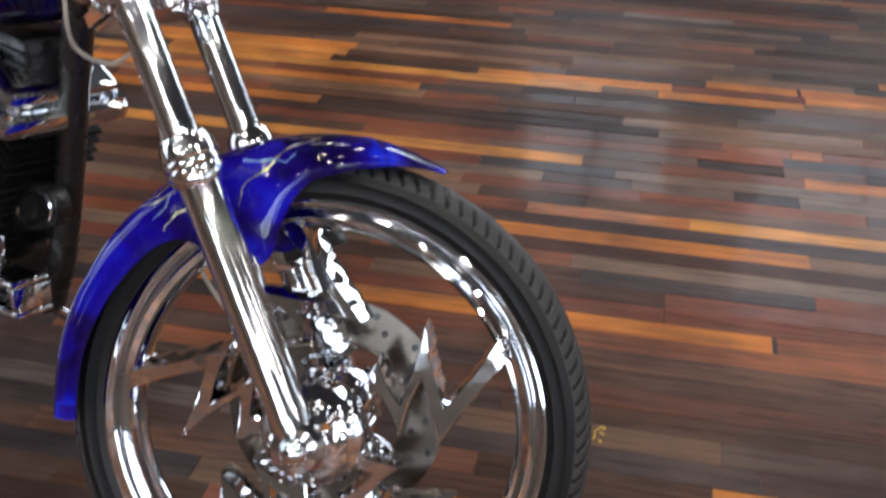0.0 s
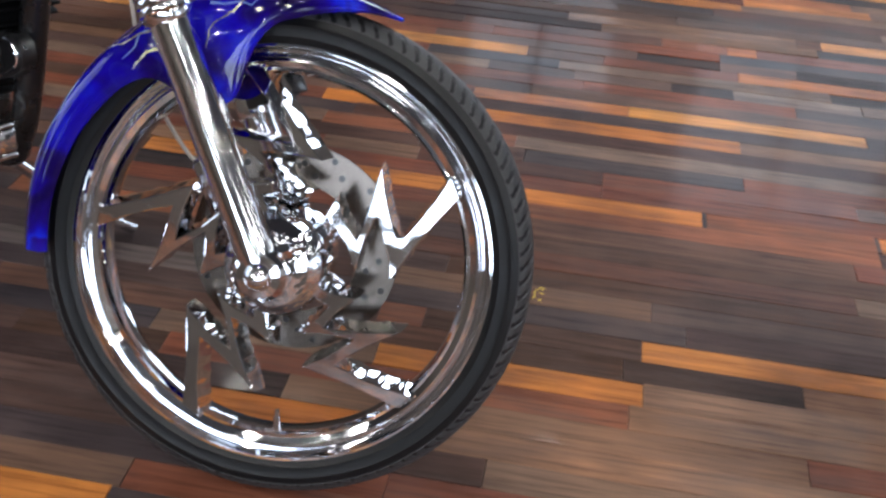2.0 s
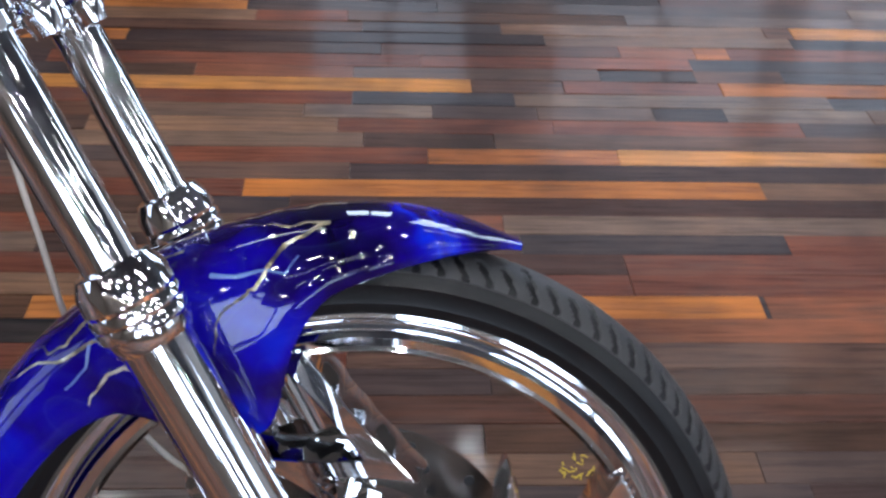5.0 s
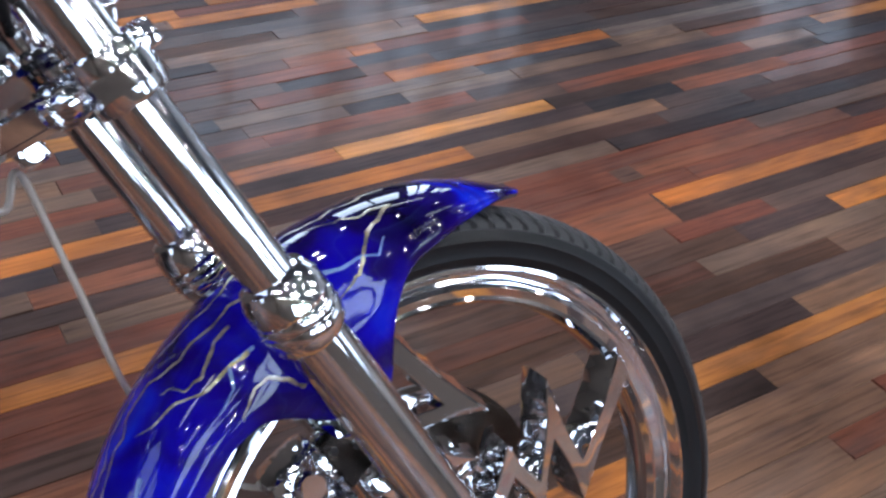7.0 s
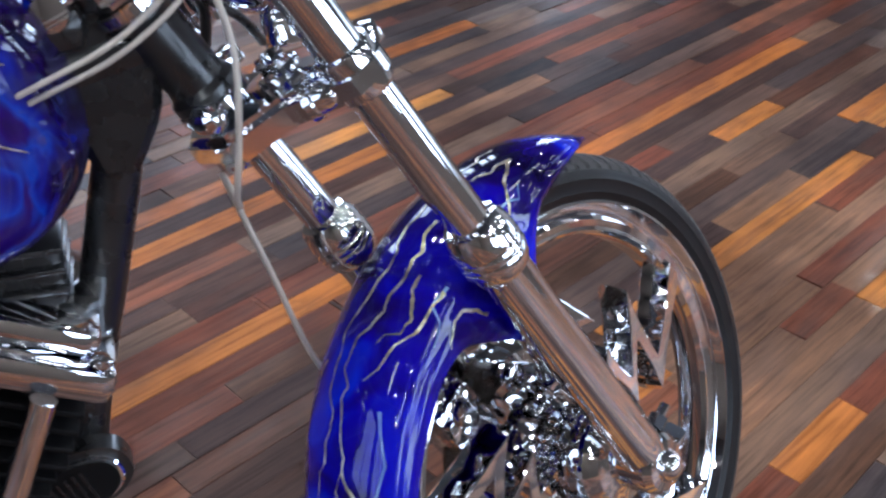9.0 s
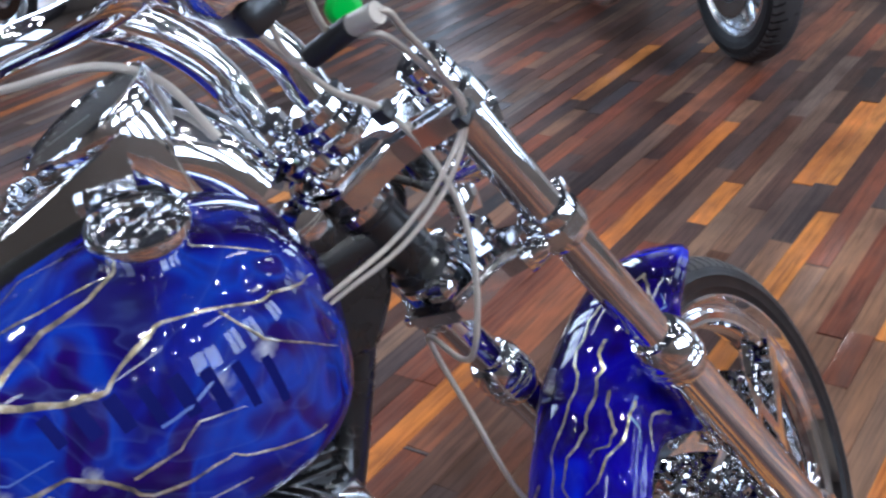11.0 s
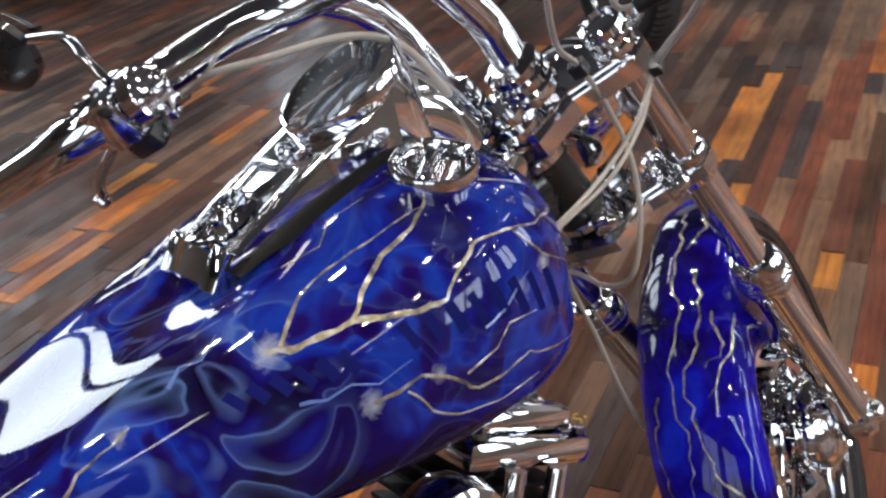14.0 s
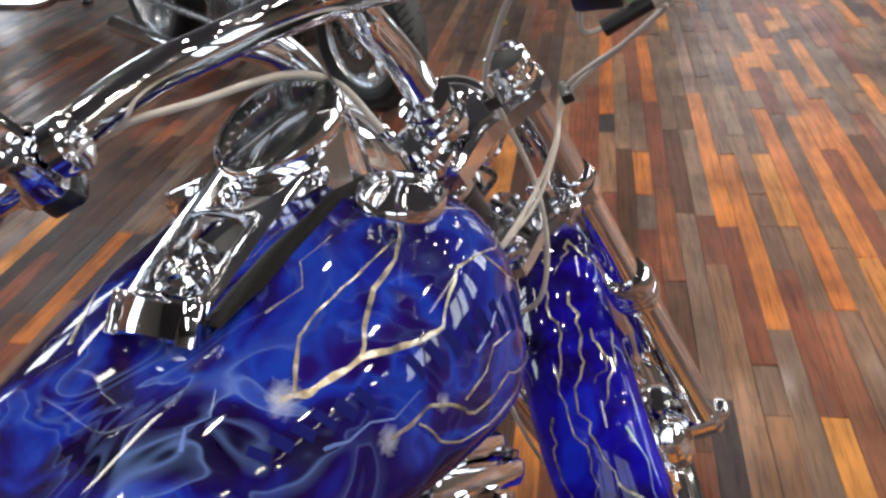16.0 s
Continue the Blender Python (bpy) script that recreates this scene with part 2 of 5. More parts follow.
def plank_wood(name, colors, grey=0.25):
    """Reclaimed strip flooring: grain along the strip, stains, and a tone of its own for each strip."""
    colors = [tuple(0.84 * c + 0.16 * (0.3 * r + 0.59 * g + 0.11 * b) for c in (r, g, b)) for r, g, b in colors]
    m = material(name, colors[0], 0.4, 0.0, 0.06)
    shader(m).inputs["Coat Roughness"].default_value = 0.09
    shader(m).inputs["Specular IOR Level"].default_value = 0.07
    tc = node(m, "ShaderNodeTexCoord")
    info = node(m, "ShaderNodeObjectInfo")
    geo = node(m, "ShaderNodeNewGeometry")
    both = node(m, "ShaderNodeMath")
    both.operation = "ADD"
    join(m, info, "Random", both, 0), join(m, geo, "Random Per Island", both, 1)
    one = node(m, "ShaderNodeMath")
    one.operation = "FRACT"
    join(m, both, 0, one, 0)
    shift = node(m, "ShaderNodeVectorMath")
    shift.operation = "ADD"
    far = node(m, "ShaderNodeMath")
    far.operation = "MULTIPLY"
    far.inputs[1].default_value = 37.0
    join(m, one, 0, far, 0), join(m, tc, "Object", shift, 0), join(m, far, 0, shift, 1)
    stretch = node(m, "ShaderNodeMapping")
    stretch.inputs["Scale"].default_value = (3.0, 60.0, 60.0)
    join(m, shift, "Vector", stretch, "Vector")
    grain = node(m, "ShaderNodeTexNoise", Scale=1.6, Detail=6.0, Roughness=0.65, Distortion=0.4)
    join(m, stretch, "Vector", grain, "Vector")
    stain = node(m, "ShaderNodeTexNoise", Scale=9.0, Detail=4.0, Roughness=0.6)
    drawn = node(m, "ShaderNodeMapping")
    drawn.inputs["Scale"].default_value = (0.5, 2.2, 2.2)
    join(m, shift, "Vector", drawn, "Vector"), join(m, drawn, "Vector", stain, "Vector")
    tone = ramp(m, [(k / (len(colors) - 1), c) for k, c in enumerate(colors)])
    join(m, one, 0, tone, "Fac")
    dark = node(m, "ShaderNodeMixRGB")
    dark.blend_type = "MULTIPLY"
    g1 = ramp(m, [(0.28, (0.3, 0.27, 0.27)), (0.5, (0.95, 0.95, 0.95)), (0.78, (1.45, 1.35, 1.2))])
    join(m, grain, "Fac", g1, "Fac"), join(m, tone, "Color", dark, "Color1"), join(m, g1, "Color", dark, "Color2")
    dark.inputs["Fac"].default_value = 0.85
    worn = node(m, "ShaderNodeMixRGB", Color2=(0.10, 0.07, 0.063, 1))
    g2 = ramp(m, [(0.46, (0, 0, 0)), (0.68, (grey * 2.6,) * 3)])
    join(m, stain, "Fac", g2, "Fac"), join(m, g2, "Color", worn, "Fac"), join(m, dark, "Color", worn, "Color1")
    patch = node(m, "ShaderNodeTexNoise", Scale=2.6, Detail=3.0, Roughness=0.6)
    g3 = ramp(m, [(0.3, (0.55, 0.53, 0.54)), (0.52, (1, 1, 1)), (0.75, (1.5, 1.4, 1.3))])
    tread_wear = node(m, "ShaderNodeMixRGB", Fac=1.0)
    tread_wear.blend_type = "MULTIPLY"
    join(m, geo, "Position", patch, "Vector"), join(m, patch, "Fac", g3, "Fac"), join(m, worn, "Color", tread_wear, "Color1"), join(m, g3, "Color", tread_wear, "Color2")
    join(m, tread_wear, "Color", shader(m), "Base Color")
    rough = node(m, "ShaderNodeMapRange", From_Min=0.3, From_Max=0.75, To_Min=0.34, To_Max=0.55)
    join(m, stain, "Fac", rough, "Value"), join(m, rough, "Result", shader(m), "Roughness")
    bu = node(m, "ShaderNodeBump", Strength=0.35, Distance=0.001)
    join(m, grain, "Fac", bu, "Height"), join(m, bu, "Normal", shader(m), "Normal")
    return m


CAST = material("polished cast chrome", (0.86, 0.87, 0.9), 0.05, 1.0)
bumpy(CAST, 70, 0.5, 0.003, 1.0)
FLAME = material("polished spoke chrome", (0.86, 0.87, 0.9), 0.05, 1.0)
bumpy(FLAME, 16, 0.4, 0.006, 1.0)
LEAF = leaf_paint()
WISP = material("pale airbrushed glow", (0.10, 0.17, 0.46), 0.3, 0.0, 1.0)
NAVY = material("dark navy lettering paint", (0.006, 0.008, 0.10), 0.6, 0.0, 0.0)
shader(NAVY).inputs["Specular IOR Level"].default_value = 0.05
LEATHER = material("black leather", (0.004, 0.0035, 0.0035), 0.6)
shader(LEATHER).inputs["Specular IOR Level"].default_value = 0.18
bumpy(LEATHER, 260, 0.5, 0.0008)
GRIP = material("black grip rubber", (0.01, 0.01, 0.011), 0.5)
CABLE = material("braided cable sleeve", (0.46, 0.42, 0.37), 0.3, 0.15)
bumpy(CABLE, 700, 0.6, 0.0006, 1.0)
GREEN = material("green plastic", (0.02, 0.55, 0.06), 0.35)
WHITE = material("white print", (0.7, 0.7, 0.7), 0.5)
YELLOW = material("yellow floor paint", (0.55, 0.38, 0.03), 0.6)
DISC = material("brushed disc steel", (0.14, 0.12, 0.105), 0.25, 1.0)
bumpy(DISC, 120, 0.2, 0.0004)
ALLOY = material("cast alloy", (0.55, 0.57, 0.6), 0.25, 0.9)
FACE = material("gauge face", (0.012, 0.014, 0.017), 0.35, 0.0, 0.6)
GLASS = material("gauge glass", (1, 1, 1), 0.02)
shader(GLASS).inputs["Transmission Weight"].default_value = 1.0
shader(GLASS).inputs["IOR"].default_value = 1.45
OLIVE = plank_wood("dark strip", [(0.045, 0.024, 0.019), (0.075, 0.038, 0.029), (0.05, 0.039, 0.041), (0.11, 0.046, 0.026), (0.036, 0.032, 0.039), (0.125, 0.072, 0.052), (0.095, 0.034, 0.019), (0.019, 0.017, 0.020), (0.115, 0.05, 0.025), (0.032, 0.017, 0.013)], 0.14)
AMBER = plank_wood("amber strip", [(0.50, 0.152, 0.0), (0.40, 0.10, 0.0), (0.53, 0.20, 0.01)], 0.16)
RUST = plank_wood("rust red strip", [(0.20, 0.052, 0.02), (0.15, 0.04, 0.02), (0.23, 0.075, 0.03)], 0.16)
PALE = plank_wood("worn pale strip", [(0.16, 0.095, 0.065), (0.20, 0.12, 0.075), (0.12, 0.095, 0.09)], 0.3)
WALLM = material("white plaster", (0.62, 0.59, 0.55), 0.8)
DIMWALL = material("dark brown plaster", (0.12, 0.10, 0.085), 0.8)
bumpy(DIMWALL, 40, 0.15, 0.002)
bumpy(WALLM, 40, 0.15, 0.002)
CEILM = material("dark ceiling", (0.045, 0.045, 0.05), 0.85)
bumpy(CEILM, 20, 0.2, 0.003)
STEEL = material("painted window steel", (0.05, 0.05, 0.055), 0.4)


def glowing(name, color, strength):
    m = material(name, color, 0.5)
    shader(m).inputs["Emission Color"].default_value = (*color, 1)
    shader(m).inputs["Emission Strength"].default_value = strength
    return m


TUBE_GLOW = glowing("lit diffuser", (1.0, 0.97, 0.92), TUBE_POWER)
SPOT_GLOW = glowing("lit spot lens", (1.0, 0.95, 0.88), SPOT_POWER)

# ---- the room: its axes run along the floor strips ----
TURN = radians(-11.5)
ROOM = Matrix.Rotation(TURN, 4, "Z")
U0, U1, V0, V1, HIGH = -5.0, 9.0, -4.0, 7.0, 3.4


def structure(name, bm, m, label, category):
    bm.transform(ROOM)
    return tagged(new(name, finish(bm, name, m)), label, category, kind="structure")


# each side: name, frame of its inner face, length, windows as (start, end, sill, lintel)
SIDES = (("wall_north", ROOM @ pose(U0, V1, 0), U1 - U0, ((4.3, 5.4, 1.5, 2.5), (5.9, 7.45, 1.7, 3.3), (7.6, 8.4, 0.06, 3.2), (8.55, 9.3, 1.9, 3.2), (11.8, 13.4, 0.5, 3.1))),
         ("wall_south", ROOM @ pose(U1, V0, 0, 0, 0, 180), U1 - U0, ((3.4, 4.9, 1.2, 2.9), (6.4, 7.4, 1.2, 2.9), (7.8, 8.6, 1.2, 2.9), (9.1, 10.3, 1.2, 2.6))),
         ("wall_west", ROOM @ pose(U0, V0, 0, 0, 0, 90), V1 - V0, ((3.6, 5.2, 0.5, 3.1), (5.6, 7.4, 0.5, 3.1))),
         ("wall_east", ROOM @ pose(U1, V1, 0, 0, 0, -90), V1 - V0, ((6.5, 8.1, 1.0, 2.9), (8.5, 10.1, 1.0, 2.9))))
count = 0
structure("ceiling", box(U0 - 0.2, U1 + 0.2, V0 - 0.2, V1 + 0.2, HIGH, HIGH + 0.15), CEILM, "dark painted showroom ceiling", "ceiling")
for name, face, length, holes in SIDES:
    pieces, edge = [], -0.2
    for a, b, sill, lintel in holes + ((length, 0, 0, 0),):
        pieces.append(box(edge, a, 0, 0.2, 0, HIGH))
        if b:
            pieces += [box(a, b, 0, 0.2, 0, sill), box(a, b, 0, 0.2, lintel, HIGH)]
        edge = b
    wall = merge(*pieces)
    wall.transform(face)
    pale = name == "wall_east"
    tagged(new(name, finish(wall, name, WALLM if pale else DIMWALL)), ("white" if pale else "dark brown") + " plaster showroom wall" + (" with shop windows" if holes else ""), "wall", kind="structure")
    for a, b, sill, lintel in holes:
        count += 1
        mid, far, tall = (a + b) / 2, b - a, lintel - sill
        win = merge(box(a, b, 0.06, 0.12, sill, sill + 0.06), box(a, b, 0.06, 0.12, lintel - 0.06, lintel), box(a, a + 0.06, 0.06, 0.12, sill + 0.06, lintel - 0.06), box(b - 0.06, b, 0.06, 0.12, sill + 0.06, lintel - 0.06),
                    box(mid - 0.03, mid + 0.03, 0.06, 0.12, sill + 0.06, lintel - 0.06))
        win.transform(face)
        tagged(new("window_%d" % count, finish(win, "window", STEEL)), "steel framed shop window letting in daylight", "window", kind="structure")
        day = bpy.data.lights.new("daylight", "AREA")
        day.shape, day.size, day.size_y, day.energy, day.color = "RECTANGLE", far - 0.1, tall - 0.1, DAY_POWER * far * tall / 6.2 * {"wall_north": 2.4, "wall_east": 0.6, "wall_south": 2.4}.get(name, 0.38), (0.78, 0.88, 1.0)
        new("daylight", day).matrix_world = face @ look((mid, 0.16, (sill + lintel) / 2), (mid, -5, (sill + lintel) / 2))


def ceiling_tube(u, v):
    """A fluorescent fitting hung under the ceiling."""
    t = thing("ceiling_light", ROOM @ pose(u, v, HIGH), "white fluorescent fitting, lit, under dark ceiling", "ceiling light", "ceiling lights")
    part("housing", box(-0.62, 0.62, -0.1, 0.1, -0.07, 0.0, 0.01), WALLM, t)
    part("diffuser", box(-0.6, 0.6, -0.08, 0.08, -0.095, -0.071, 0.01), TUBE_GLOW, t, "lit white diffuser")


def spot_lamp(u, v):
    """A short track with a lit spot lamp."""
    t = thing("spot_light", ROOM @ pose(u, v, HIGH, 0, 0, 37 * (u + v)), "small lit spot lamp on ceiling track", "spot light", "ceiling spots")
    part("track", box(-0.25, 0.25, -0.02, 0.02, -0.03, 0.0, 0.004), BLACK, t)
    for s in (0.0,):
        can = part("can", lathe([(0.03, -0.03), (0.05, -0.06), (0.055, -0.17), (0.05, -0.17), (0.045, -0.08)], 20), BLACK, t, at=Matrix.Translation((s, 0, 0)))
        part("lens", lathe([(0.047, -0.15), (0.047, -0.155)], 20), SPOT_GLOW, can, "lit lens", Matrix.Translation((s, 0, 0)))


for u, v in TUBES:
    ceiling_tube(u, v)
for u, v in SPOTS:
    spot_lamp(u, v)

# added dado, out of view: a dark band for the spokes to mirror
structure("trim", merge(box(U0, U1, V0, V0 + 0.03, 0.0, 0.7), box(U0, U1, V0, V0 + 0.05, 0.7, 0.74)), DIMWALL, "unseen dark dado low on the south wall, added to darken chrome reflections", "dado")

# ---- the floor of reclaimed strips ----
STRIP = 0.0572
structure("floor", box(U0, U1, V0, V1, -0.08, -0.012), OLIVE, "reclaimed hardwood strip floor, mixed browns, semi-gloss", "floor")
FLOOR = bpy.data.objects["floor"]
# strips that stand out: row, start, end, wood (A amber, R rust, P pale)
BRIGHT = ((48, -1.1, .01, "A"), (48, .57, 1.25, "A"), (57, -.75, -.12, "A"), (57, .02, .18, "P"), (57, .19, .61, "A"), (55, -1.2, -.5, "A"), (45, .17, .7, "R"), (46, .55, .87, "P"),
          (35, .0, .45, "A"), (34, .05, .8, "R"), (53, .82, 1.4, "A"), (46, -.35, -.08, "P"), (58, .62, 1.0, "A"), (36, -.05, .24, "R"), (37, .24, .78, "R"), (35, -.75, -.0, "A"))
BRIGHT += ((36, -.55, -.06, "R"), (34, -.6, .04, "R"), (35, .46, .8, "R"), (35, .81, 1.86, "A"), (36, .95, 2.4, "R"), (32, 1.97, 2.6, "P"), (29, 1.48, 2.16, "A"), (28, 1.5, 2.32, "A"), (18, .39, 1.4, "P"),
           (26, 1.05, 2.2, "R"), (22, .78, .97, "A"), (21, 1.96, 2.77, "P"), (12, .8, 2.4, "A"), (18, -.7, -.41, "A"), (27, -.13, -.05, "R"), (60, -1.5, -.8, "A"))
BRIGHT += ((52, -1.45, -.78, "A"), (59, 1.3, 1.65, "A"), (58, .15, .7, "A"), (61, .85, 1.1, "A"), (37, .84, 1.5, "R"), (47, -.9, -.25, "R"), (19, -.4, .2, "R"), (15, .7, 1.9, "A"), (10, 1.1, 2.3, "A"), (24, 1.6, 2.5, "R"), (14, 2.1, 3.2, "P"))
BRIGHT = tuple(s for s in BRIGHT if s[:2] not in ((57, -.75), (55, -1.2), (48, -1.1), (58, .15)))
BRIGHT += ((59, -1.6, -.81, "A"), (58, -1.4, -.85, "A"), (57, -1.7, .02, "A"), (56, -1.6, -1.0, "R"), (56, -.76, -.45, "R"), (55, -1.7, -.52, "A"), (53, -1.45, -.95, "R"), (54, -1.5, -.9, "B"), (48, -1.6, .01, "A"), (49, -.6, -.25, "R"),
           (59, .33, .6, "A"), (59, .61, .95, "A"), (51, .37, .55, "R"), (51, .63, 1.1, "R"), (52, .2, .8, "B"), (53, .1, .75, "B"), (47, .1, .8, "B"), (26, .6, 1.04, "B"), (16, 1.3, 2.6, "A"), (17, .3, 1.05, "B"), (19, 1.6, 2.5, "R"), (13, 1.3, 1.9, "A"))
rng = random.Random(11)
fixed = {}
for row, a, b, kind in BRIGHT:
    fixed.setdefault(row, []).append((a, b, kind))
BROWN = plank_wood("mid brown strip", [(0.18, 0.088, 0.046), (0.225, 0.112, 0.058), (0.135, 0.072, 0.045), (0.16, 0.095, 0.062)], 0.16)
WOODS = {"B": BROWN, "A": AMBER, "R": RUST, "P": PALE, "D": OLIVE}
near, rest = [], {k: [] for k in WOODS}


def lay(row, a, b, kind):
    inside = 18 <= row <= 52 and b > -0.75 and a < 1.9
    (near if inside and len(near) < 300 else rest[kind]).append((row, a, b, kind)) if inside and len(near) < 300 else rest[kind].append((row, a, b, kind))


def fill(row, a, b):
    while b - a > 0.0015:
        step = rng.choice((0.25, 0.4, 0.55, 0.7, 0.9, 1.2)) * rng.uniform(0.8, 1.2)
        if b - a - step < 0.15:
            step = b - a
        dice = rng.random()
        warm = 0.11 if row < 24 and a > 0.2 else 0.0
        lay(row, a, a + step, "A" if dice < (0.02 if row > 30 and a > -1.2 else 0.06) + warm else "R" if dice < 0.2 + warm * 1.5 else "P" if dice < 0.25 + warm * 1.8 else "B" if dice < (0.88 if row < 26 and a > -0.5 else 0.38) else "D")
        a += step


for row in range(int(V0 / STRIP), int(V1 / STRIP)):
    at = U0
    for a, b, kind in sorted(fixed.get(row, [])):
        if a > at:
            fill(row, at, a)
        lay(row, max(a, at), b, kind)
        at = max(b, at)
    fill(row, at, U1)


def strip_box(bm, a, b, v, lift):
    """One strip with eased top edges."""
    g, e, z = 0.0003, 0.0006, lift
    lo = [bm.verts.new(p) for p in ((a + g, v + g, -0.012), (b - g, v + g, -0.012), (b - g, v + STRIP - g, -0.012), (a + g, v + STRIP - g, -0.012))]
    mid = [bm.verts.new((*p.co.xy, z - e)) for p in lo]
    top = [bm.verts.new(p) for p in ((a + g + e, v + g + e, z), (b - g - e, v + g + e, z), (b - g - e, v + STRIP - g - e, z), (a + g + e, v + STRIP - g - e, z))]
    roll, tip = rng.uniform(-0.0010, 0.0010), rng.uniform(-0.0014, 0.0014)
    for k, turn in enumerate(((-1, -1), (1, -1), (1, 1), (-1, 1))):
        for p in (mid[k], top[k]):
            p.co.z += turn[1] * roll + turn[0] * tip
    for under, over in ((lo, mid), (mid, top)):
        for k in range(4):
            bm.faces.new((under[k], under[(k + 1) % 4], over[(k + 1) % 4], over[k]))
    bm.faces.new(top)


def lay_floor():
    for row, a, b, kind in near:
        bm = bmesh.new()
        strip_box(bm, 0, b - a, 0, rng.uniform(-0.0003, 0.0003))
        ob = new("plank", finish(bm, "plank", WOODS[kind], False))
        ob.parent = FLOOR
        ob.matrix_basis = ROOM @ Matrix.Translation((a, row * STRIP, 0))
    for kind, some in rest.items():
        bm = bmesh.new()
        for row, a, b, _ in some:
            strip_box(bm, a, b, row * STRIP, rng.uniform(-0.0003, 0.0003))
        ob = new("planks", finish(bm, "planks", WOODS[kind], False))
        ob.parent = FLOOR
        ob.matrix_basis = ROOM
        tagged(ob, kind="stuff")

# ---- the motorcycle ----
bike = thing("motorcycle", BIKE, "custom chopper, lightning-painted candy blue, much chrome, leaning on its stand", "motorcycle")


def tyre_profile(width, outer, bead, n=24):
    """Half-round section as (radius, side)."""
    prof = []
    for k in range(n + 1):
        a = math.pi * (k / n - 0.5)
        prof.append((bead + (outer - bead) * max(0.0, math.cos(a)) ** 0.7, width / 2 * math.copysign(abs(math.sin(a)) ** 0.85, a) * (1 - 0.25 * (abs(a) / (math.pi / 2)) ** 6)))
    return prof


def tyre(width, outer, bead):
    """The carcass with its two moulded lines round each sidewall."""
    prof = tyre_profile(width, outer - 0.002, bead, 48)
    tall = outer - bead
    prof = [(r, y + math.copysign(0.0012, y) if 0.2 < (r - bead) / tall < 0.28 or 0.44 < (r - bead) / tall < 0.5 else y) for r, y in prof]
    return lathe(prof, 160, "y", True)


def tread(width, outer, bead, slits):
    """The worn running band with slanted slits cut in from both shoulders."""
    prof = [q for q in tyre_profile(width, outer, bead, 40) if q[0] > bead + 0.66 * (outer - bead)]
    steps, rings = slits * 8, []
    bm = bmesh.new()
    edge = abs(prof[0][1])
    for k in range(steps):
        t = 2 * math.pi * k / steps
        ring = []
        for j, (r, y) in enumerate(prof):
            e = abs(y) / edge
            phase = (k / 8 + 0.8 * e * e + (0.5 if y > 0 else 0)) % 1
            longer = int(k / 8 + 0.8 * e * e) % 3 == 0
            if phase < 0.27 and (0.22 if longer else 0.5) < e < 0.99:
                r -= 0.007
            ring.append(bm.verts.new((r * math.cos(t), y, r * math.sin(t))))
        r, y = prof[0]
        ring.insert(0, bm.verts.new(((r - 0.004) * math.cos(t), y * 0.985, (r - 0.004) * math.sin(t))))
        ring.append(bm.verts.new(((r - 0.004) * math.cos(t), -y * 0.985, (r - 0.004) * math.sin(t))))
        rings.append(ring)
    for a, b in zip(rings, rings[1:] + rings[:1]):
        for k in range(len(a) - 1):
            bm.faces.new((a[k], b[k], b[k + 1], a[k + 1]))
    bm.normal_update()
    bmesh.ops.recalc_face_normals(bm, faces=bm.faces[:])
    return bm


def rim(flange, well, inner, half):
    p = [(flange, -half), (flange - 0.002, -half - 0.0035), (flange - 0.005, -half - 0.004), (flange - 0.007, -half - 0.001), (flange - 0.012, -half + 0.007), (well + 0.004, -half + 0.012), (well + 0.001, -half + 0.011), (well, -half + 0.005),
         (well - 0.004, -half + 0.003), (inner + 0.008, -half + 0.007), (inner + 0.004, -half + 0.006), (inner, -half + 0.012), (inner + 0.004, -0.004), (inner + 0.004, 0.004), (inner, half - 0.012), (inner + 0.004, half - 0.004), (well, half - 0.006),
         (well + 0.004, half - 0.013), (well + 0.012, half - 0.006), (flange - 0.010, half), (flange - 0.004, half + 0.004), (flange, half), (flange - 0.012, half - 0.006), (flange - 0.018, 0.0), (flange - 0.012, -half + 0.006)]
    return lathe(p, 160, "y", True)


front_wheel = part("front_wheel", rim(0.286, 0.266, 0.246, 0.027), CHROME, bike, "polished chrome rim", STEER)
part("tyre", tyre(0.076, 0.337, 0.280), RUBBER, front_wheel, "smooth black rubber sidewall", STEER)
part("tread", tread(0.076, 0.337, 0.280, 104), TREAD, front_wheel, "grey dusty tread with slanted slits", STEER)


# corners of a lightning-bolt spoke that points along x: barbs and the notches between them
BOLT = ((0.046, 0.016), (0.1015, 0.0555), (0.107, -0.008), (0.172, 0.076), (0.158, -0.028), (0.2535, 0.034), (0.2545, 0.006), (0.1345, -0.068), (0.1445, 0.017), (0.0915, -0.044), (0.0875, 0.019), (0.047, -0.012))


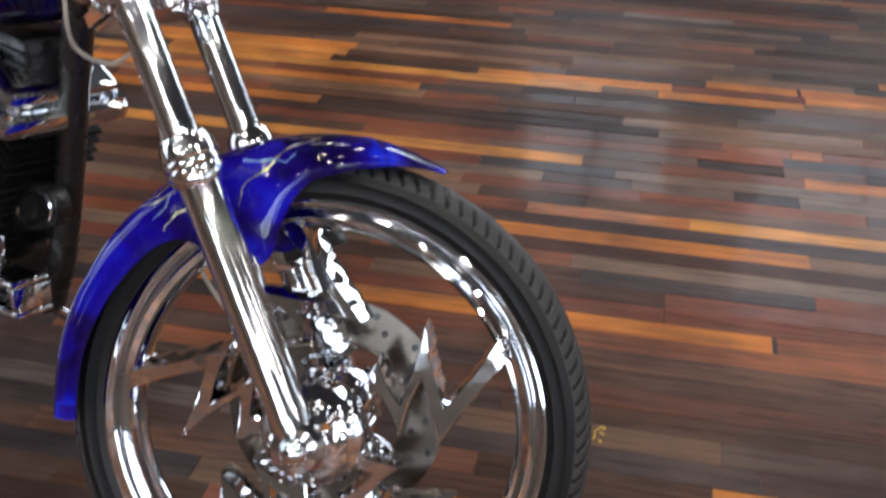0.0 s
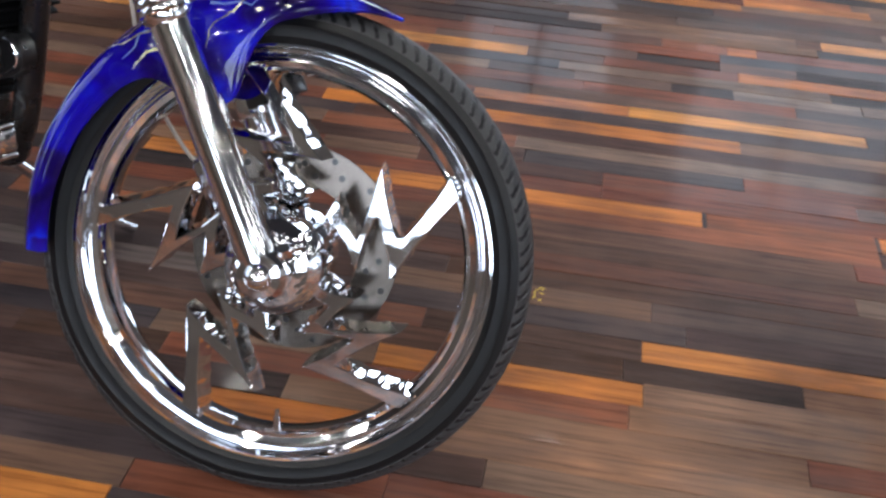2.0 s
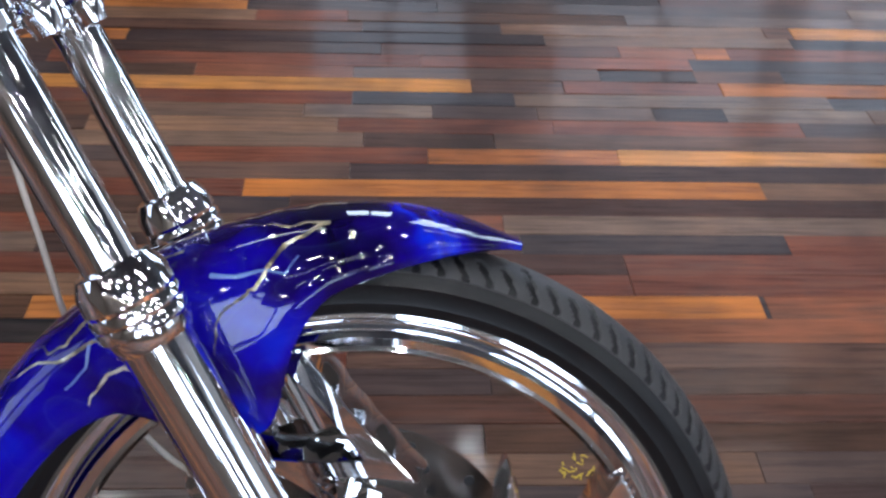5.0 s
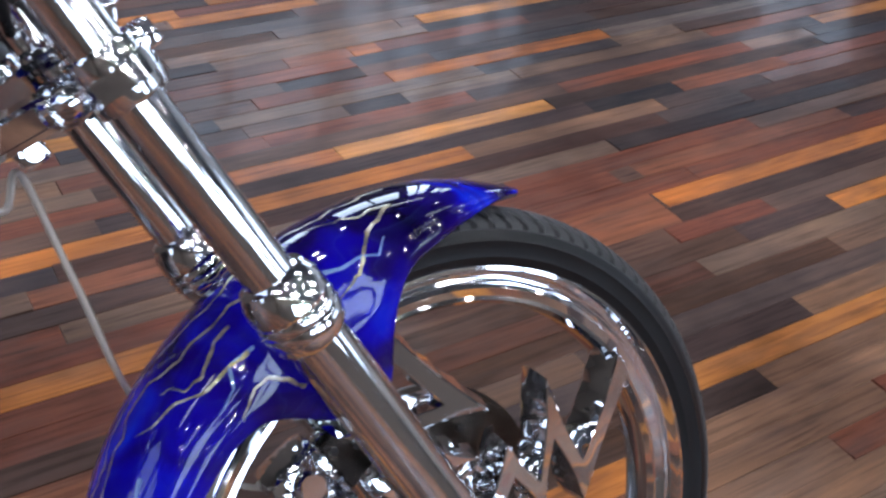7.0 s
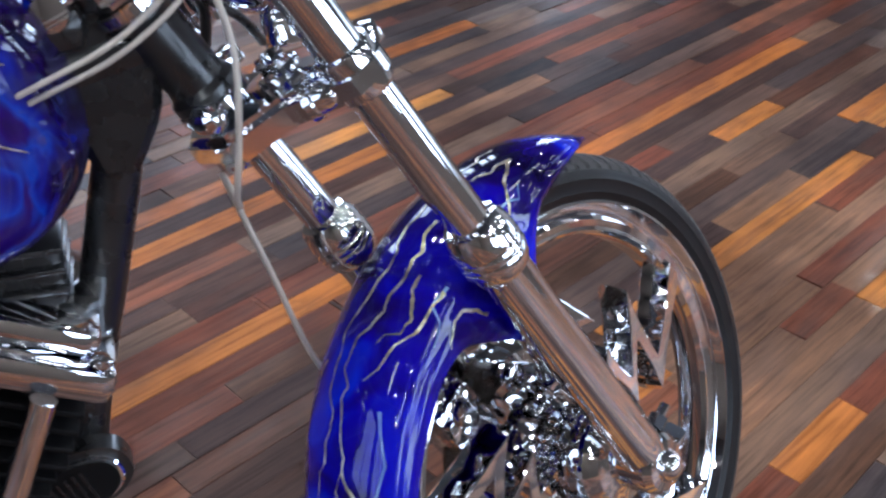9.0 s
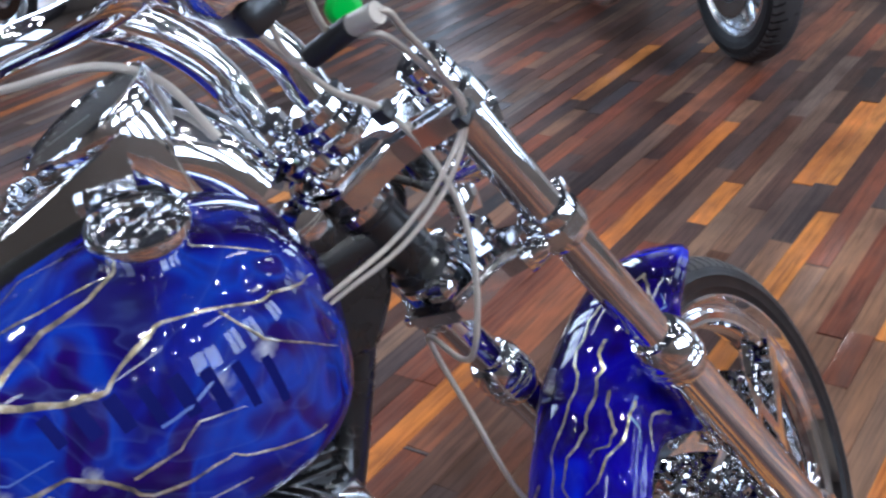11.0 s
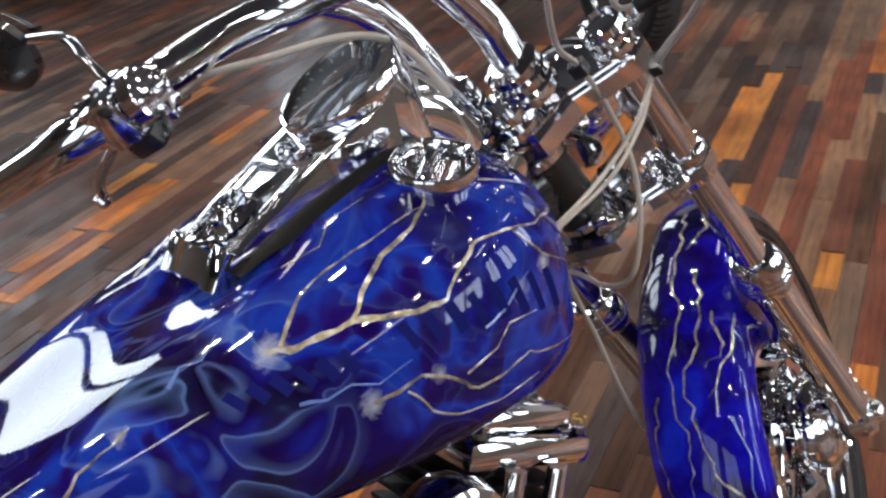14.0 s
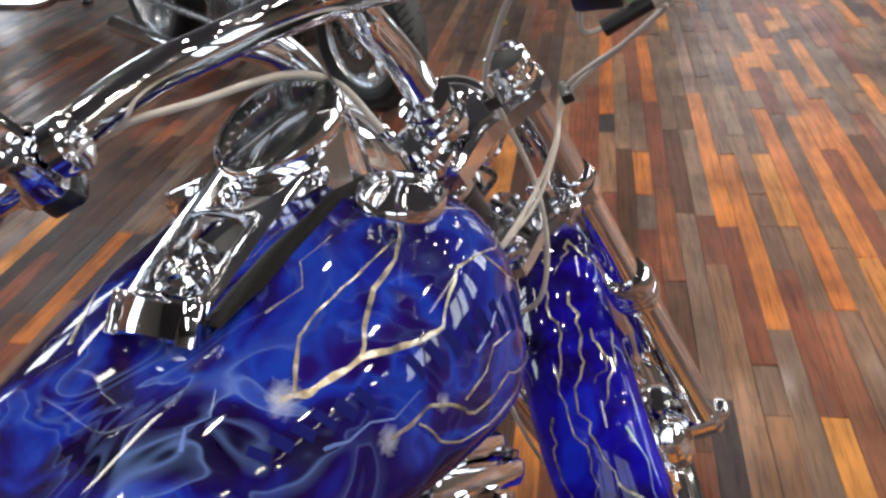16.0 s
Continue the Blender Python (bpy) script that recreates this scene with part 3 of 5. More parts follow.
def bolt_spoke(turn):
    """One spoke cut as a zigzag lightning bolt with long curved barbs: polished narrow face, fluted flanks."""
    line = []
    for k, (a, b) in enumerate(zip(BOLT, BOLT[1:] + BOLT[:1])):
        a, b = Vector((*a, 0)), Vector((*b, 0))
        d = b - a
        inward = Vector((d.y, -d.x, 0)).normalized() * (0.0 if k in (5, 11) else min(0.003, 0.05 * d.length))
        mid = (a + b) / 2 + inward
        for q in smooth_path((a, mid, b), 6)[:-1]:
            line.append(Matrix.Rotation(radians(turn), 3, "Z") @ q)
    bm = bmesh.new()
    n = len(line)
    rows = []
    for k, (y, grow, wave) in enumerate(((-0.027, -0.0012, 0.0), (-0.0262, 0.0, 0.0), (-0.020, 0.0008, 0.0010), (-0.010, 0.0022, 0.0016), (0.001, 0.0034, 0.0018), (0.011, 0.0036, 0.0012), (0.015, 0.001, 0.0))):
        row = []
        for i, p in enumerate(line):
            d = (line[(i + 1) % n] - line[i - 1]).normalized()
            out = Vector((-d.y, d.x, 0))
            q = p + out * (grow + wave * math.sin(i * 2.1 + 0.25 * k))
            row.append(bm.verts.new((q.x, y, q.y)))
        rows.append(row)
    bm.faces.new(rows[0])
    for u, v in zip(rows, rows[1:]):
        for k in range(n):
            bm.faces.new((u[k], v[k], v[(k + 1) % n], u[(k + 1) % n]))
    bm.faces.new(rows[-1][::-1])
    bmesh.ops.recalc_face_normals(bm, faces=bm.faces[:])
    return bm


for k in range(5):
    twist = Matrix.Rotation(radians((0, 5, 7, -6, -9)[k]), 4, (math.cos(radians(72 * k)), 0, -math.sin(radians(72 * k))))
    part("spoke", bolt_spoke(-72 * k), FLAME, front_wheel, "chrome lightning-bolt spoke", STEER @ twist)
part("hub", lathe([(0.0, -0.088), (0.022, -0.088), (0.030, -0.082), (0.050, -0.078), (0.064, -0.066), (0.069, -0.050), (0.067, -0.034), (0.056, -0.026), (0.046, -0.01), (0.046, 0.02), (0.06, 0.034), (0.064, 0.05), (0.05, 0.056), (0.0, 0.06)], 48, "y"), CAST, front_wheel, "domed chrome hub", STEER)
ring = lathe([(0.148, 0.057), (0.148, 0.062), (0.092, 0.062), (0.092, 0.057)], 64, "y", True)
part("brake_disc", ring, DISC, front_wheel, "drilled steel brake disc", STEER)
for k in range(40):
    a, r = 2 * math.pi * k / 40, (0.106, 0.121, 0.136)[k % 3]
    part("hole", lathe([(0.0, 0.0555), (0.0045, 0.0555), (0.0045, 0.0635), (0.0, 0.0635)], 10, "y"), BLACK, bpy.data.objects["brake_disc"], at=STEER @ Matrix.Translation((r * math.cos(a), 0, r * math.sin(a))))
for k in range(6):
    part("disc_carrier", box(0.05, 0.098, -0.008, 0.008, -0.003, 0.003, 0.002, Matrix.Rotation(radians(60 * k), 4, "Y") @ Matrix.Translation((0, 0.058, 0)) @ Matrix.Rotation(radians(90), 4, "X")), CHROME, front_wheel, at=STEER)
part("valve", merge(lathe([(0.005, 0.0), (0.005, 0.02), (0.0035, 0.021), (0.0035, 0.03), (0.0, 0.03)], 12)), CHROME, front_wheel, at=STEER @ Matrix.Rotation(radians(-112 - 90 + 180), 4, "Y").inverted() @ Matrix.Translation((0, -0.02, -0.244)))

# fork legs
FORK_HALF = 0.108
HEXTOP = [(r * 0.97, h - 0.015) for r, h in ((0.0225, 0.402), (0.028, 0.400), (0.033, 0.390), (0.0345, 0.376), (0.033, 0.373), (0.0345, 0.370), (0.0345, 0.365), (0.033, 0.363), (0.0343, 0.360), (0.0343, 0.355), (0.0325, 0.353), (0.0322, 0.347), (0.029, 0.341))]
for s in (-1, 1):
    side = STEER @ Matrix.Translation((0, s * FORK_HALF, 0))
    leg = part("fork_leg", lathe([(0.0255, 0.332), (0.0255, 0.06), (0.027, 0.045), (0.027, 0.0), (0.025, -0.018), (0.018, -0.026), (0.0, -0.026)], 40), CHROME, bike, "chrome fork slider", side)
    part("fork_tube", lathe([(0.0205, 0.36), (0.0205, 0.745)], 40), CHROME, leg, "polished fork tube", side)
    part("dust_cover", lathe(HEXTOP[::-1], 20), CHROME, leg, "ribbed chrome cover", side)
    part("cap_nut", lathe([(0.0225, 0.738), (0.0235, 0.744), (0.0235, 0.752), (0.0215, 0.754), (0.0235, 0.757), (0.0235, 0.764), (0.0215, 0.766), (0.023, 0.769), (0.022, 0.776), (0.017, 0.779), (0.015, 0.774), (0.0, 0.774)], 14), CHROME, leg, at=side)
    part("axle_boss", lathe([(0.0, -0.041), (0.005, -0.0405), (0.010, -0.0385), (0.014, -0.035), (0.017, -0.03), (0.018, -0.026), (0.028, -0.024), (0.034, -0.016), (0.034, 0.022), (0.026, 0.028), (0.0, 0.028)], 28, "y"), CHROME, leg, at=side @ Matrix.Rotation(0 if s < 0 else math.pi, 4, "Z") @ Matrix.Translation((0, 0, 0.002)))
    part("pinch_bolt", merge(lathe([(0.0, 0.02), (0.011, 0.02), (0.011, 0.036), (0.0, 0.036)], 6, "x"), lathe([(0.006, 0.03), (0.006, 0.052), (0.0, 0.052)], 12, "x")), CHROME, leg, at=side @ Matrix.Translation((0.01, 0, 0.02)))
    part("lower_clamp", lathe([(0.0205, 0.546), (0.0245, 0.546), (0.0255, 0.549), (0.0255, 0.584), (0.0245, 0.587), (0.0205, 0.588)], 36), CHROME, leg, at=side)
    part("clamp_ear", box(-0.012, 0.012, -0.012, 0.012, 0.565, 0.585, 0.003, Matrix.Translation((0.028, -0.006 * s, 0))), CHROME, leg, at=side)

# triple trees
def tree(z0, z1, back, ahead, half, lobe=0.034):
    """A waisted plate that joins the two fork tubes and the steering stem."""
    out = []
    for k in range(13):
        a = radians(-90 + 15 * k)
        out.append((ahead * math.cos(a), half + lobe * math.sin(a)))
    pts = [(x, y) for x, y in out] + [(-0.022, half + lobe * 0.7), (-0.05, half * 0.6), (back, 0.03), (back, -0.03), (-0.05, -half * 0.6), (-0.022, -half - lobe * 0.7)] + [(x, -y) for x, y in out[::-1]]
    bm = prism(pts, z0, z1)
    bm.transform(Matrix(((1, 0, 0, 0), (0, 0, 1, 0), (0, 1, 0, 0), (0, 0, 0, 1))))
    bmesh.ops.recalc_face_normals(bm, faces=bm.faces[:])
    bmesh.ops.bevel(bm, geom=[e for e in bm.edges if abs(e.verts[0].co.z - e.verts[1].co.z) < 1e-4], offset=0.007, segments=3, affect="EDGES", clamp_overlap=True)
    return bm


upper = part("upper_tree", tree(0.710, 0.744, -0.095, 0.029, FORK_HALF, 0.029), CHROME, bike, "polished upper fork yoke", STEER)
part("stem_nut", lathe([(0.036, 0.743), (0.036, 0.752), (0.028, 0.756), (0.028, 0.768), (0.02, 0.772), (0.016, 0.768), (0.0, 0.768)], 24), CHROME, upper, at=STEER @ Matrix.Translation((-0.06, 0, 0)))
lower = part("lower_tree", tree(0.550, 0.580, -0.095, 0.029, FORK_HALF, 0.028), CHROME, bike, "polished lower fork yoke", STEER)
for s in (-1, 1):
    part("steering_stop", lathe([(0.0, -0.02), (0.011, -0.018), (0.014, -0.005), (0.014, 0.006), (0.0, 0.012)], 16), CHROME, lower, at=STEER @ Matrix.Translation((0.028, s * 0.062, 0.552)))
part("hose_junction", merge(box(-0.012, 0.012, -0.016, 0.016, -0.014, 0.014, 0.003), tube([(0, -0.02, 0), (0, -0.034, 0)], 0.007, straight=True), tube([(0, 0.02, 0), (0, 0.034, 0)], 0.007, straight=True)), CHROME, lower, at=STEER @ Matrix.Translation((-0.06, 0.045, 0.535)))
acorn_at = STEER @ Matrix.Translation((-0.036, -0.088, 0.567)) @ Matrix.Rotation(radians(35), 4, "Z")
part("pinch_nut", lathe([(0.0, -0.024), (0.007, -0.0225), (0.0115, -0.018), (0.0135, -0.011), (0.0135, -0.004), (0.017, -0.003), (0.017, 0.004), (0.0, 0.006)], 20, "y"), CAST, lower, "domed chrome nut", acorn_at)
hex_at = STEER @ Matrix.Translation((-0.008, -0.025, 0.580))
part("washer", lathe([(0.0, 0.0), (0.021, 0.0), (0.021, 0.003), (0.0, 0.0035)], 28), CHROME, lower, at=hex_at)
part("yoke_bolt", lathe([(0.0155, 0.002), (0.0155, 0.014), (0.0135, 0.0165), (0.0, 0.0168)], 6), CHROME, lower, "hexagonal chrome yoke bolt", hex_at)
neck = part("steering_neck", lathe([(0.028, 0.592), (0.031, 0.596), (0.031, 0.612), (0.026, 0.618), (0.026, 0.682), (0.031, 0.688), (0.031, 0.704), (0.026, 0.71)], 32), BLACK, bike, "gloss black steering neck", STEER @ Matrix.Translation((-0.06, 0, 0)))
part("neck_fitting", lathe([(0.0, -0.016), (0.007, -0.0145), (0.012, -0.009), (0.0135, 0.0), (0.0135, 0.008), (0.0, 0.01)], 20, "y"), CAST, neck, "domed chrome fitting", STEER @ Matrix.Translation((-0.088, -0.030, 0.60)))
for z in (0.598, 0.7):
    part("bearing_cup", lathe([(0.0312, z - 0.006), (0.033, z - 0.004), (0.033, z + 0.004), (0.0312, z + 0.006)], 32), CHROME, neck, at=STEER @ Matrix.Translation((-0.06, 0, 0)))

# headlight between the yokes
lamp_at = STEER @ Matrix.Translation((0.072, 0, 0.650)) @ Matrix.Rotation(radians(32), 4, "Y") @ Matrix.Scale(0.8, 4)
head = part("headlight", lathe([(0.0, -0.085), (0.02, -0.083), (0.045, -0.07), (0.062, -0.045), (0.069, -0.01), (0.07, 0.02), (0.075, 0.024), (0.075, 0.036), (0.07, 0.04)], 40, "x"), CHROME, bike, "round chrome headlight shell", lamp_at)
part("lens", lathe([(0.069, 0.038), (0.05, 0.046), (0.02, 0.05), (0.0, 0.051)], 40, "x"), GLASS, head, at=lamp_at)
part("mount", box(-0.02, 0.02, -0.012, 0.012, -0.105, -0.06, 0.003), CHROME, head, at=lamp_at)
for s in (-1, 1):
    sig = STEER @ Matrix.Translation((0.03, s * 0.085, 0.645))
    part("bracket_bolt", lathe([(0.0, -0.03), (0.016, -0.028), (0.02, -0.01), (0.02, 0.012), (0.012, 0.02), (0.0, 0.022)], 20), CHROME, head, at=sig)

# front fender
HALF = ((43.5, 0.006), (47, 0.026), (53, 0.045), (62, 0.058), (75, 0.067), (95, 0.070), (130, 0.068), (163, 0.064))
CROWN = ((43.5, 0.356), (54, 0.361), (62, 0.364), (75, 0.362), (112, 0.357), (130, 0.354), (149, 0.352), (163, 0.354))
SKIRT = ((43.5, 0.352), (52, 0.342), (63, 0.320), (69, 0.309), (72, 0.294), (75, 0.274), (78, 0.245), (81, 0.222), (86, 0.214), (92, 0.218), (98, 0.252), (103, 0.286), (110, 0.296), (125, 0.300), (144, 0.304), (163, 0.306))


def soft(p, keys, reach=3.0):
    return sum(table(p + reach * k / 4, keys) for k in range(-4, 5)) / 9


def fender_point(p, v, lift=0.0):
    hw, rc, rs = soft(p, HALF), soft(p, CROWN), soft(p, SKIRT, 2.0)
    cap = min(0.045 * hw / 0.075, 0.6 * (rc - rs))
    k = min(abs(v) / 0.6, 1) * math.pi / 2
    y, r = (hw + lift * math.sin(k)) * math.sin(k), rc - cap * (1 - math.cos(k)) + lift * math.cos(k)
    if abs(v) > 0.6:
        r += (rs - r) * (abs(v) - 0.6) / 0.4
        y = hw + lift + 0.0035 * math.sin(math.pi * (abs(v) - 0.6) / 0.4) * min(1.0, hw / 0.05)
    c, s = math.cos(radians(p)), math.sin(radians(p))
    return Vector((r * c, math.copysign(y, v), r * s))


def fender_shell():
    grid = [[fender_point(43.5 + 115.5 * i / 110, -1 + 2 * k / 56) for k in range(57)] for i in range(111)]
    under = [[fender_point(43.5 + 115.5 * i / 110, -1 + 2 * k / 56, -0.003) for k in range(57)] for i in range(111)]
    bm = sheet(grid)
    low = sheet([row[::-1] for row in under])
    bm = merge(bm, low)
    bm.verts.ensure_lookup_table()
    n, m = 111, 57
    border = [(0, k) for k in range(m)] + [(i, m - 1) for i in range(1, n)] + [(n - 1, k) for k in range(m - 2, -1, -1)] + [(i, 0) for i in range(n - 2, 0, -1)]
    for (i, k), (j, l) in zip(border, border[1:] + border[:1]):
        a, b = bm.verts[i * m + k], bm.verts[j * m + l]
        c, d = bm.verts[n * m + j * m + (m - 1 - l)], bm.verts[n * m + i * m + (m - 1 - k)]
        bm.faces.new((a, b, c, d))
    bmesh.ops.recalc_face_normals(bm, faces=bm.faces[:])
    return bm


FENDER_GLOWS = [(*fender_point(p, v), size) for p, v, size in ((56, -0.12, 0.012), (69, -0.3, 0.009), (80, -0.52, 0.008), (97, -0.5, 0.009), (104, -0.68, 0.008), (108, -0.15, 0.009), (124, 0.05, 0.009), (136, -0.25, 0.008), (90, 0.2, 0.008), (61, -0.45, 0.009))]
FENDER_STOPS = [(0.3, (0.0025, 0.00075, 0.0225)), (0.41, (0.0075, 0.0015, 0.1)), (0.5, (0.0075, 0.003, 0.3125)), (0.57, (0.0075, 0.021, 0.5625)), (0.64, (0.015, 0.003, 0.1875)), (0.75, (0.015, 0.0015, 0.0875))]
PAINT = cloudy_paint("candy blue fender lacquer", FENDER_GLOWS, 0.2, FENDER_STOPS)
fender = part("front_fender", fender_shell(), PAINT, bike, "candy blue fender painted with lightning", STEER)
fender.data.set_sharp_from_angle(angle=radians(80))


def stroke(where, line, width, seed=0, jag=0.16, taper=0.75):
    """A ragged painted stroke over a curved skin; where(a, b, lift) gives the skin's points, width in metres, tapering."""
    r = random.Random(seed)
    pts = []
    for (a, b), (c, d) in zip(line, line[1:]):
        for k in range(7):
            t = k / 7
            pts.append((a + (c - a) * t, b + (d - b) * t))
    pts.append(line[-1])
    ps = [where(a, b, 0.0007) for a, b in pts]
    ups = [where(a, b, 0.01) - where(a, b, 0.0) for a, b in pts]
    bm = bmesh.new()
    rows = []
    knots = [(r.uniform(1 - jag, 1 + jag), r.uniform(-jag, jag)) for _ in range(len(ps) // 3 + 2)]
    for i, p in enumerate(ps):
        k, t = i // 3, (i % 3) / 3
        thick, off = between(knots[k][0], knots[k + 1][0], t), between(knots[k][1], knots[k + 1][1], t)
        d = (ps[min(i + 1, len(ps) - 1)] - ps[max(i - 1, 0)])
        side = d.cross(ups[i]).normalized()
        w = width * (1 - taper * i / len(ps)) * thick / 2
        o = side * width * off * 0.8
        rows.append([bm.verts.new(p + o - side * w), bm.verts.new(p + o + ups[i].normalized() * (0.0003 if jag else 0.0)), bm.verts.new(p + o + side * w)])
    for a, b in zip(rows, rows[1:]):
        for k in range(2):
            bm.faces.new((a[k], a[k + 1], b[k + 1], b[k]))
    return bm


def zigzag(line, seed):
    """Breaks the straight runs of a stroke into uneven kinks."""
    r = random.Random(100 + seed)
    out = [line[0]]
    for (a, b), (c, d) in zip(line, line[1:]):
        n = max(2, round(abs(c - a) / 2.6))
        for k in range(1, n):
            t = (k + r.uniform(-0.25, 0.25)) / n
            out.append((between(a, c, t) - (d - b) * r.uniform(-6, 6), between(b, d, t) + (0.022 if k % 2 else -0.022) * r.uniform(0.3, 1.2)))
        out.append((c, d))
    return out


FENDER_BOLTS = (((68, -.23), (71, -.29), (74, -.36), (78, -.57), (80, -.6), (84, -.64), (86, -.72)), ((68, -.23), (73, -.2), (76, -.14), (80, -.06)), ((95, -.78), (98, -.64), (102, -.67), (105, -.78)),
                ((96, -.25), (100, -.27), (103, -.32), (106, -.29), (108, -.16)), ((66, .0), (79, -.01), (88, .03), (96, -.03), (105, .07), (114, .08), (122, .02), (134, .1)),
                ((86, -.15), (97, -.17), (106, -.09), (110, -.01), (120, -.06), (128, -.1), (142, -.05)), ((97, -.45), (105, -.38), (114, -.15)), ((112, .2), (122, .3), (136, .24), (148, .34)),
                ((70, .3), (82, .25), (90, .4), (104, .3)), ((128, -.1), (136, -.3), (148, -.24)))
for k, line in enumerate(FENDER_BOLTS):
    part("lightning", stroke(fender_point, zigzag(line, k), 0.0037, k, 0.3), LEAF, fender, "tarnished gold lightning stroke", STEER)
for k, line in enumerate((((83, -.39), (80, -.45), (76, -.46), (74, -.52), (72, -.42)), ((96, -.45), (100, -.41), (102, -.52), (106, -.55)), ((118, -.3), (126, -.4), (132, -.34), (146, -.42)))):
    part("lightning", stroke(fender_point, line, 0.0035, 20 + k), WISP, fender, "pale airbrushed streak", STEER)
for s in (-1, 1):
    br = part("fender_bracket", box(-0.018, 0.022, -0.008, 0.008, 0.19, 0.232, 0.004), CHROME, fender, at=STEER @ Matrix.Translation((0.0, s * 0.082, 0)))
    part("bolt", lathe([(0.0, -0.016), (0.008, -0.016), (0.009, -0.008), (0.009, 0.0)], 12, "y"), CHROME, br, at=STEER @ Matrix.Translation((0.012, s * 0.098 + (0.006 if s > 0 else 0), 0.212)))
part("fender_brace", box(0.0, 0.09, 0.07, 0.078, 0.20, 0.232, 0.003), BLACK, fender, at=STEER)

# brake caliper on the far slider
cal = part("brake_caliper", box(-0.095, -0.03, 0.035, 0.092, 0.075, 0.165, 0.012), CAST, bike, "chrome brake caliper over the disc", STEER)
for z in (0.1, 0.14):
    part("piston_cap", lathe([(0.0, -0.008), (0.014, -0.008), (0.017, -0.002), (0.017, 0.006)], 20, "y"), CHROME, cal, at=STEER @ Matrix.Translation((-0.062, 0.034, z)))
part("torque_arm", box(-0.035, 0.0, 0.085, 0.1, 0.09, 0.14, 0.004), CHROME, cal, at=STEER)
drive = part("speedometer_drive", box(0.0, 0.05, 0.025, 0.095, 0.06, 0.12, 0.01), CAST, bike, "chrome bracket beside the disc", STEER)
part("knuckle", lathe([(0.0, -0.015), (0.016, -0.015), (0.018, 0.015), (0.0, 0.015)], 18, "y"), CAST, drive, at=STEER @ Matrix.Translation((0.025, 0.02, 0.09)))

# fuel tank
def tank_point(x, degrees, lift=0.0):
    a = radians(degrees)
    w = 0.2 * max(0, 1 - (max(0, x + 0.28) / 0.218) ** 2.6) ** (1 / 2.2) if x > -0.28 else 0.2 - 0.15 * ((-0.28 - x) / 0.44) ** 1.7
    rise = 0.157 * max(0, 1 - (max(0, x + 0.23) / 0.168) ** 2.6) ** (1 / 2.2) if x > -0.23 else 0.157 * (1 - ((-0.23 - x) / 0.52) ** 0.98)
    drop = 0.082 * max(0, 1 - (max(0, x + 0.2) / 0.138) ** 2.6) ** (1 / 2.2) if x > -0.2 else 0.082
    c, s = math.cos(a), math.sin(a)
    y, z = w * math.copysign(abs(c) ** 0.64, c), 0.8 + (rise if s > 0 else drop) * math.copysign(abs(s) ** 0.64, s)
    if s > 0:                                                      # the hollow behind the dash
        z -= (0.010 * min(1.0, max(0.0, (-0.30 - x) / 0.09)) + 0.005 * math.exp(-((x + 0.405) / 0.055) ** 2)) * math.exp(-(y / 0.09) ** 2)
    if lift:
        y, z = y + lift * math.copysign(abs(c) ** 1.36, c), z + lift * math.copysign(abs(s) ** 1.36, s)
        x += lift * max(0.0, (x + 0.16) / 0.1)
    return Vector((x, y, z))


def tank_shell():
    rows = []
    for i in range(91):
        t = i / 90
        x = -0.0622 - 0.6578 * (t ** 1.7 if t < 0.5 else t ** 1.7)
        rows.append([tank_point(x, 360 * k / 96) for k in range(97)])
    bm = sheet(rows)
    bmesh.ops.remove_doubles(bm, verts=bm.verts[:], dist=1e-5)
    bmesh.ops.holes_fill(bm, edges=[e for e in bm.edges if e.is_boundary])
    bmesh.ops.recalc_face_normals(bm, faces=bm.faces[:])
    return bm


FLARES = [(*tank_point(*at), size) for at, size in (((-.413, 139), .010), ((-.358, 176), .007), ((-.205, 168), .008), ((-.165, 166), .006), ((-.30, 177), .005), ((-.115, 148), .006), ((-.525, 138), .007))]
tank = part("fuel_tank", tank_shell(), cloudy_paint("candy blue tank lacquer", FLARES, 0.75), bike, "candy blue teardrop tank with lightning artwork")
TANK_BOLTS = ((((-.413, 138), (-.396, 144), (-.366, 146), (-.349, 147), (-.328, 153), (-.294, 158), (-.276, 159), (-.259, 154), (-.234, 149), (-.199, 150), (-.157, 153), (-.12, 150), (-.105, 146)), .0098),
              (((-.349, 147), (-.332, 139), (-.302, 131), (-.268, 130), (-.246, 125), (-.212, 124), (-.187, 127), (-.135, 135)), .008),
              (((-.402, 140), (-.392, 134), (-.366, 124), (-.341, 122), (-.311, 123), (-.272, 124), (-.252, 125)), .006),
              (((-.358, 176), (-.336, 176), (-.315, 175), (-.295, 178), (-.268, 181), (-.242, 181), (-.208, 180), (-.157, 186), (-.131, 190)), .007),
              (((-.276, 179), (-.242, 178), (-.225, 175), (-.191, 176)), .004), (((-.358, 108), (-.328, 112), (-.306, 105), (-.272, 107)), .004), (((-.572, 160), (-.559, 147), (-.533, 141), (-.516, 136)), .006),
              (((-.33, 177), (-.29, 186), (-.25, 190), (-.2, 189)), .004), (((-.42, 72), (-.36, 60), (-.3, 52), (-.22, 40)), .009), (((-.19, 152), (-.165, 164), (-.13, 170), (-.1, 176)), .005))
for k, (line, w) in enumerate(TANK_BOLTS):
    part("lightning", stroke(tank_point, line, w * 0.56, 40 + k, 0.32), LEAF, tank, "tarnished gold lightning stroke")
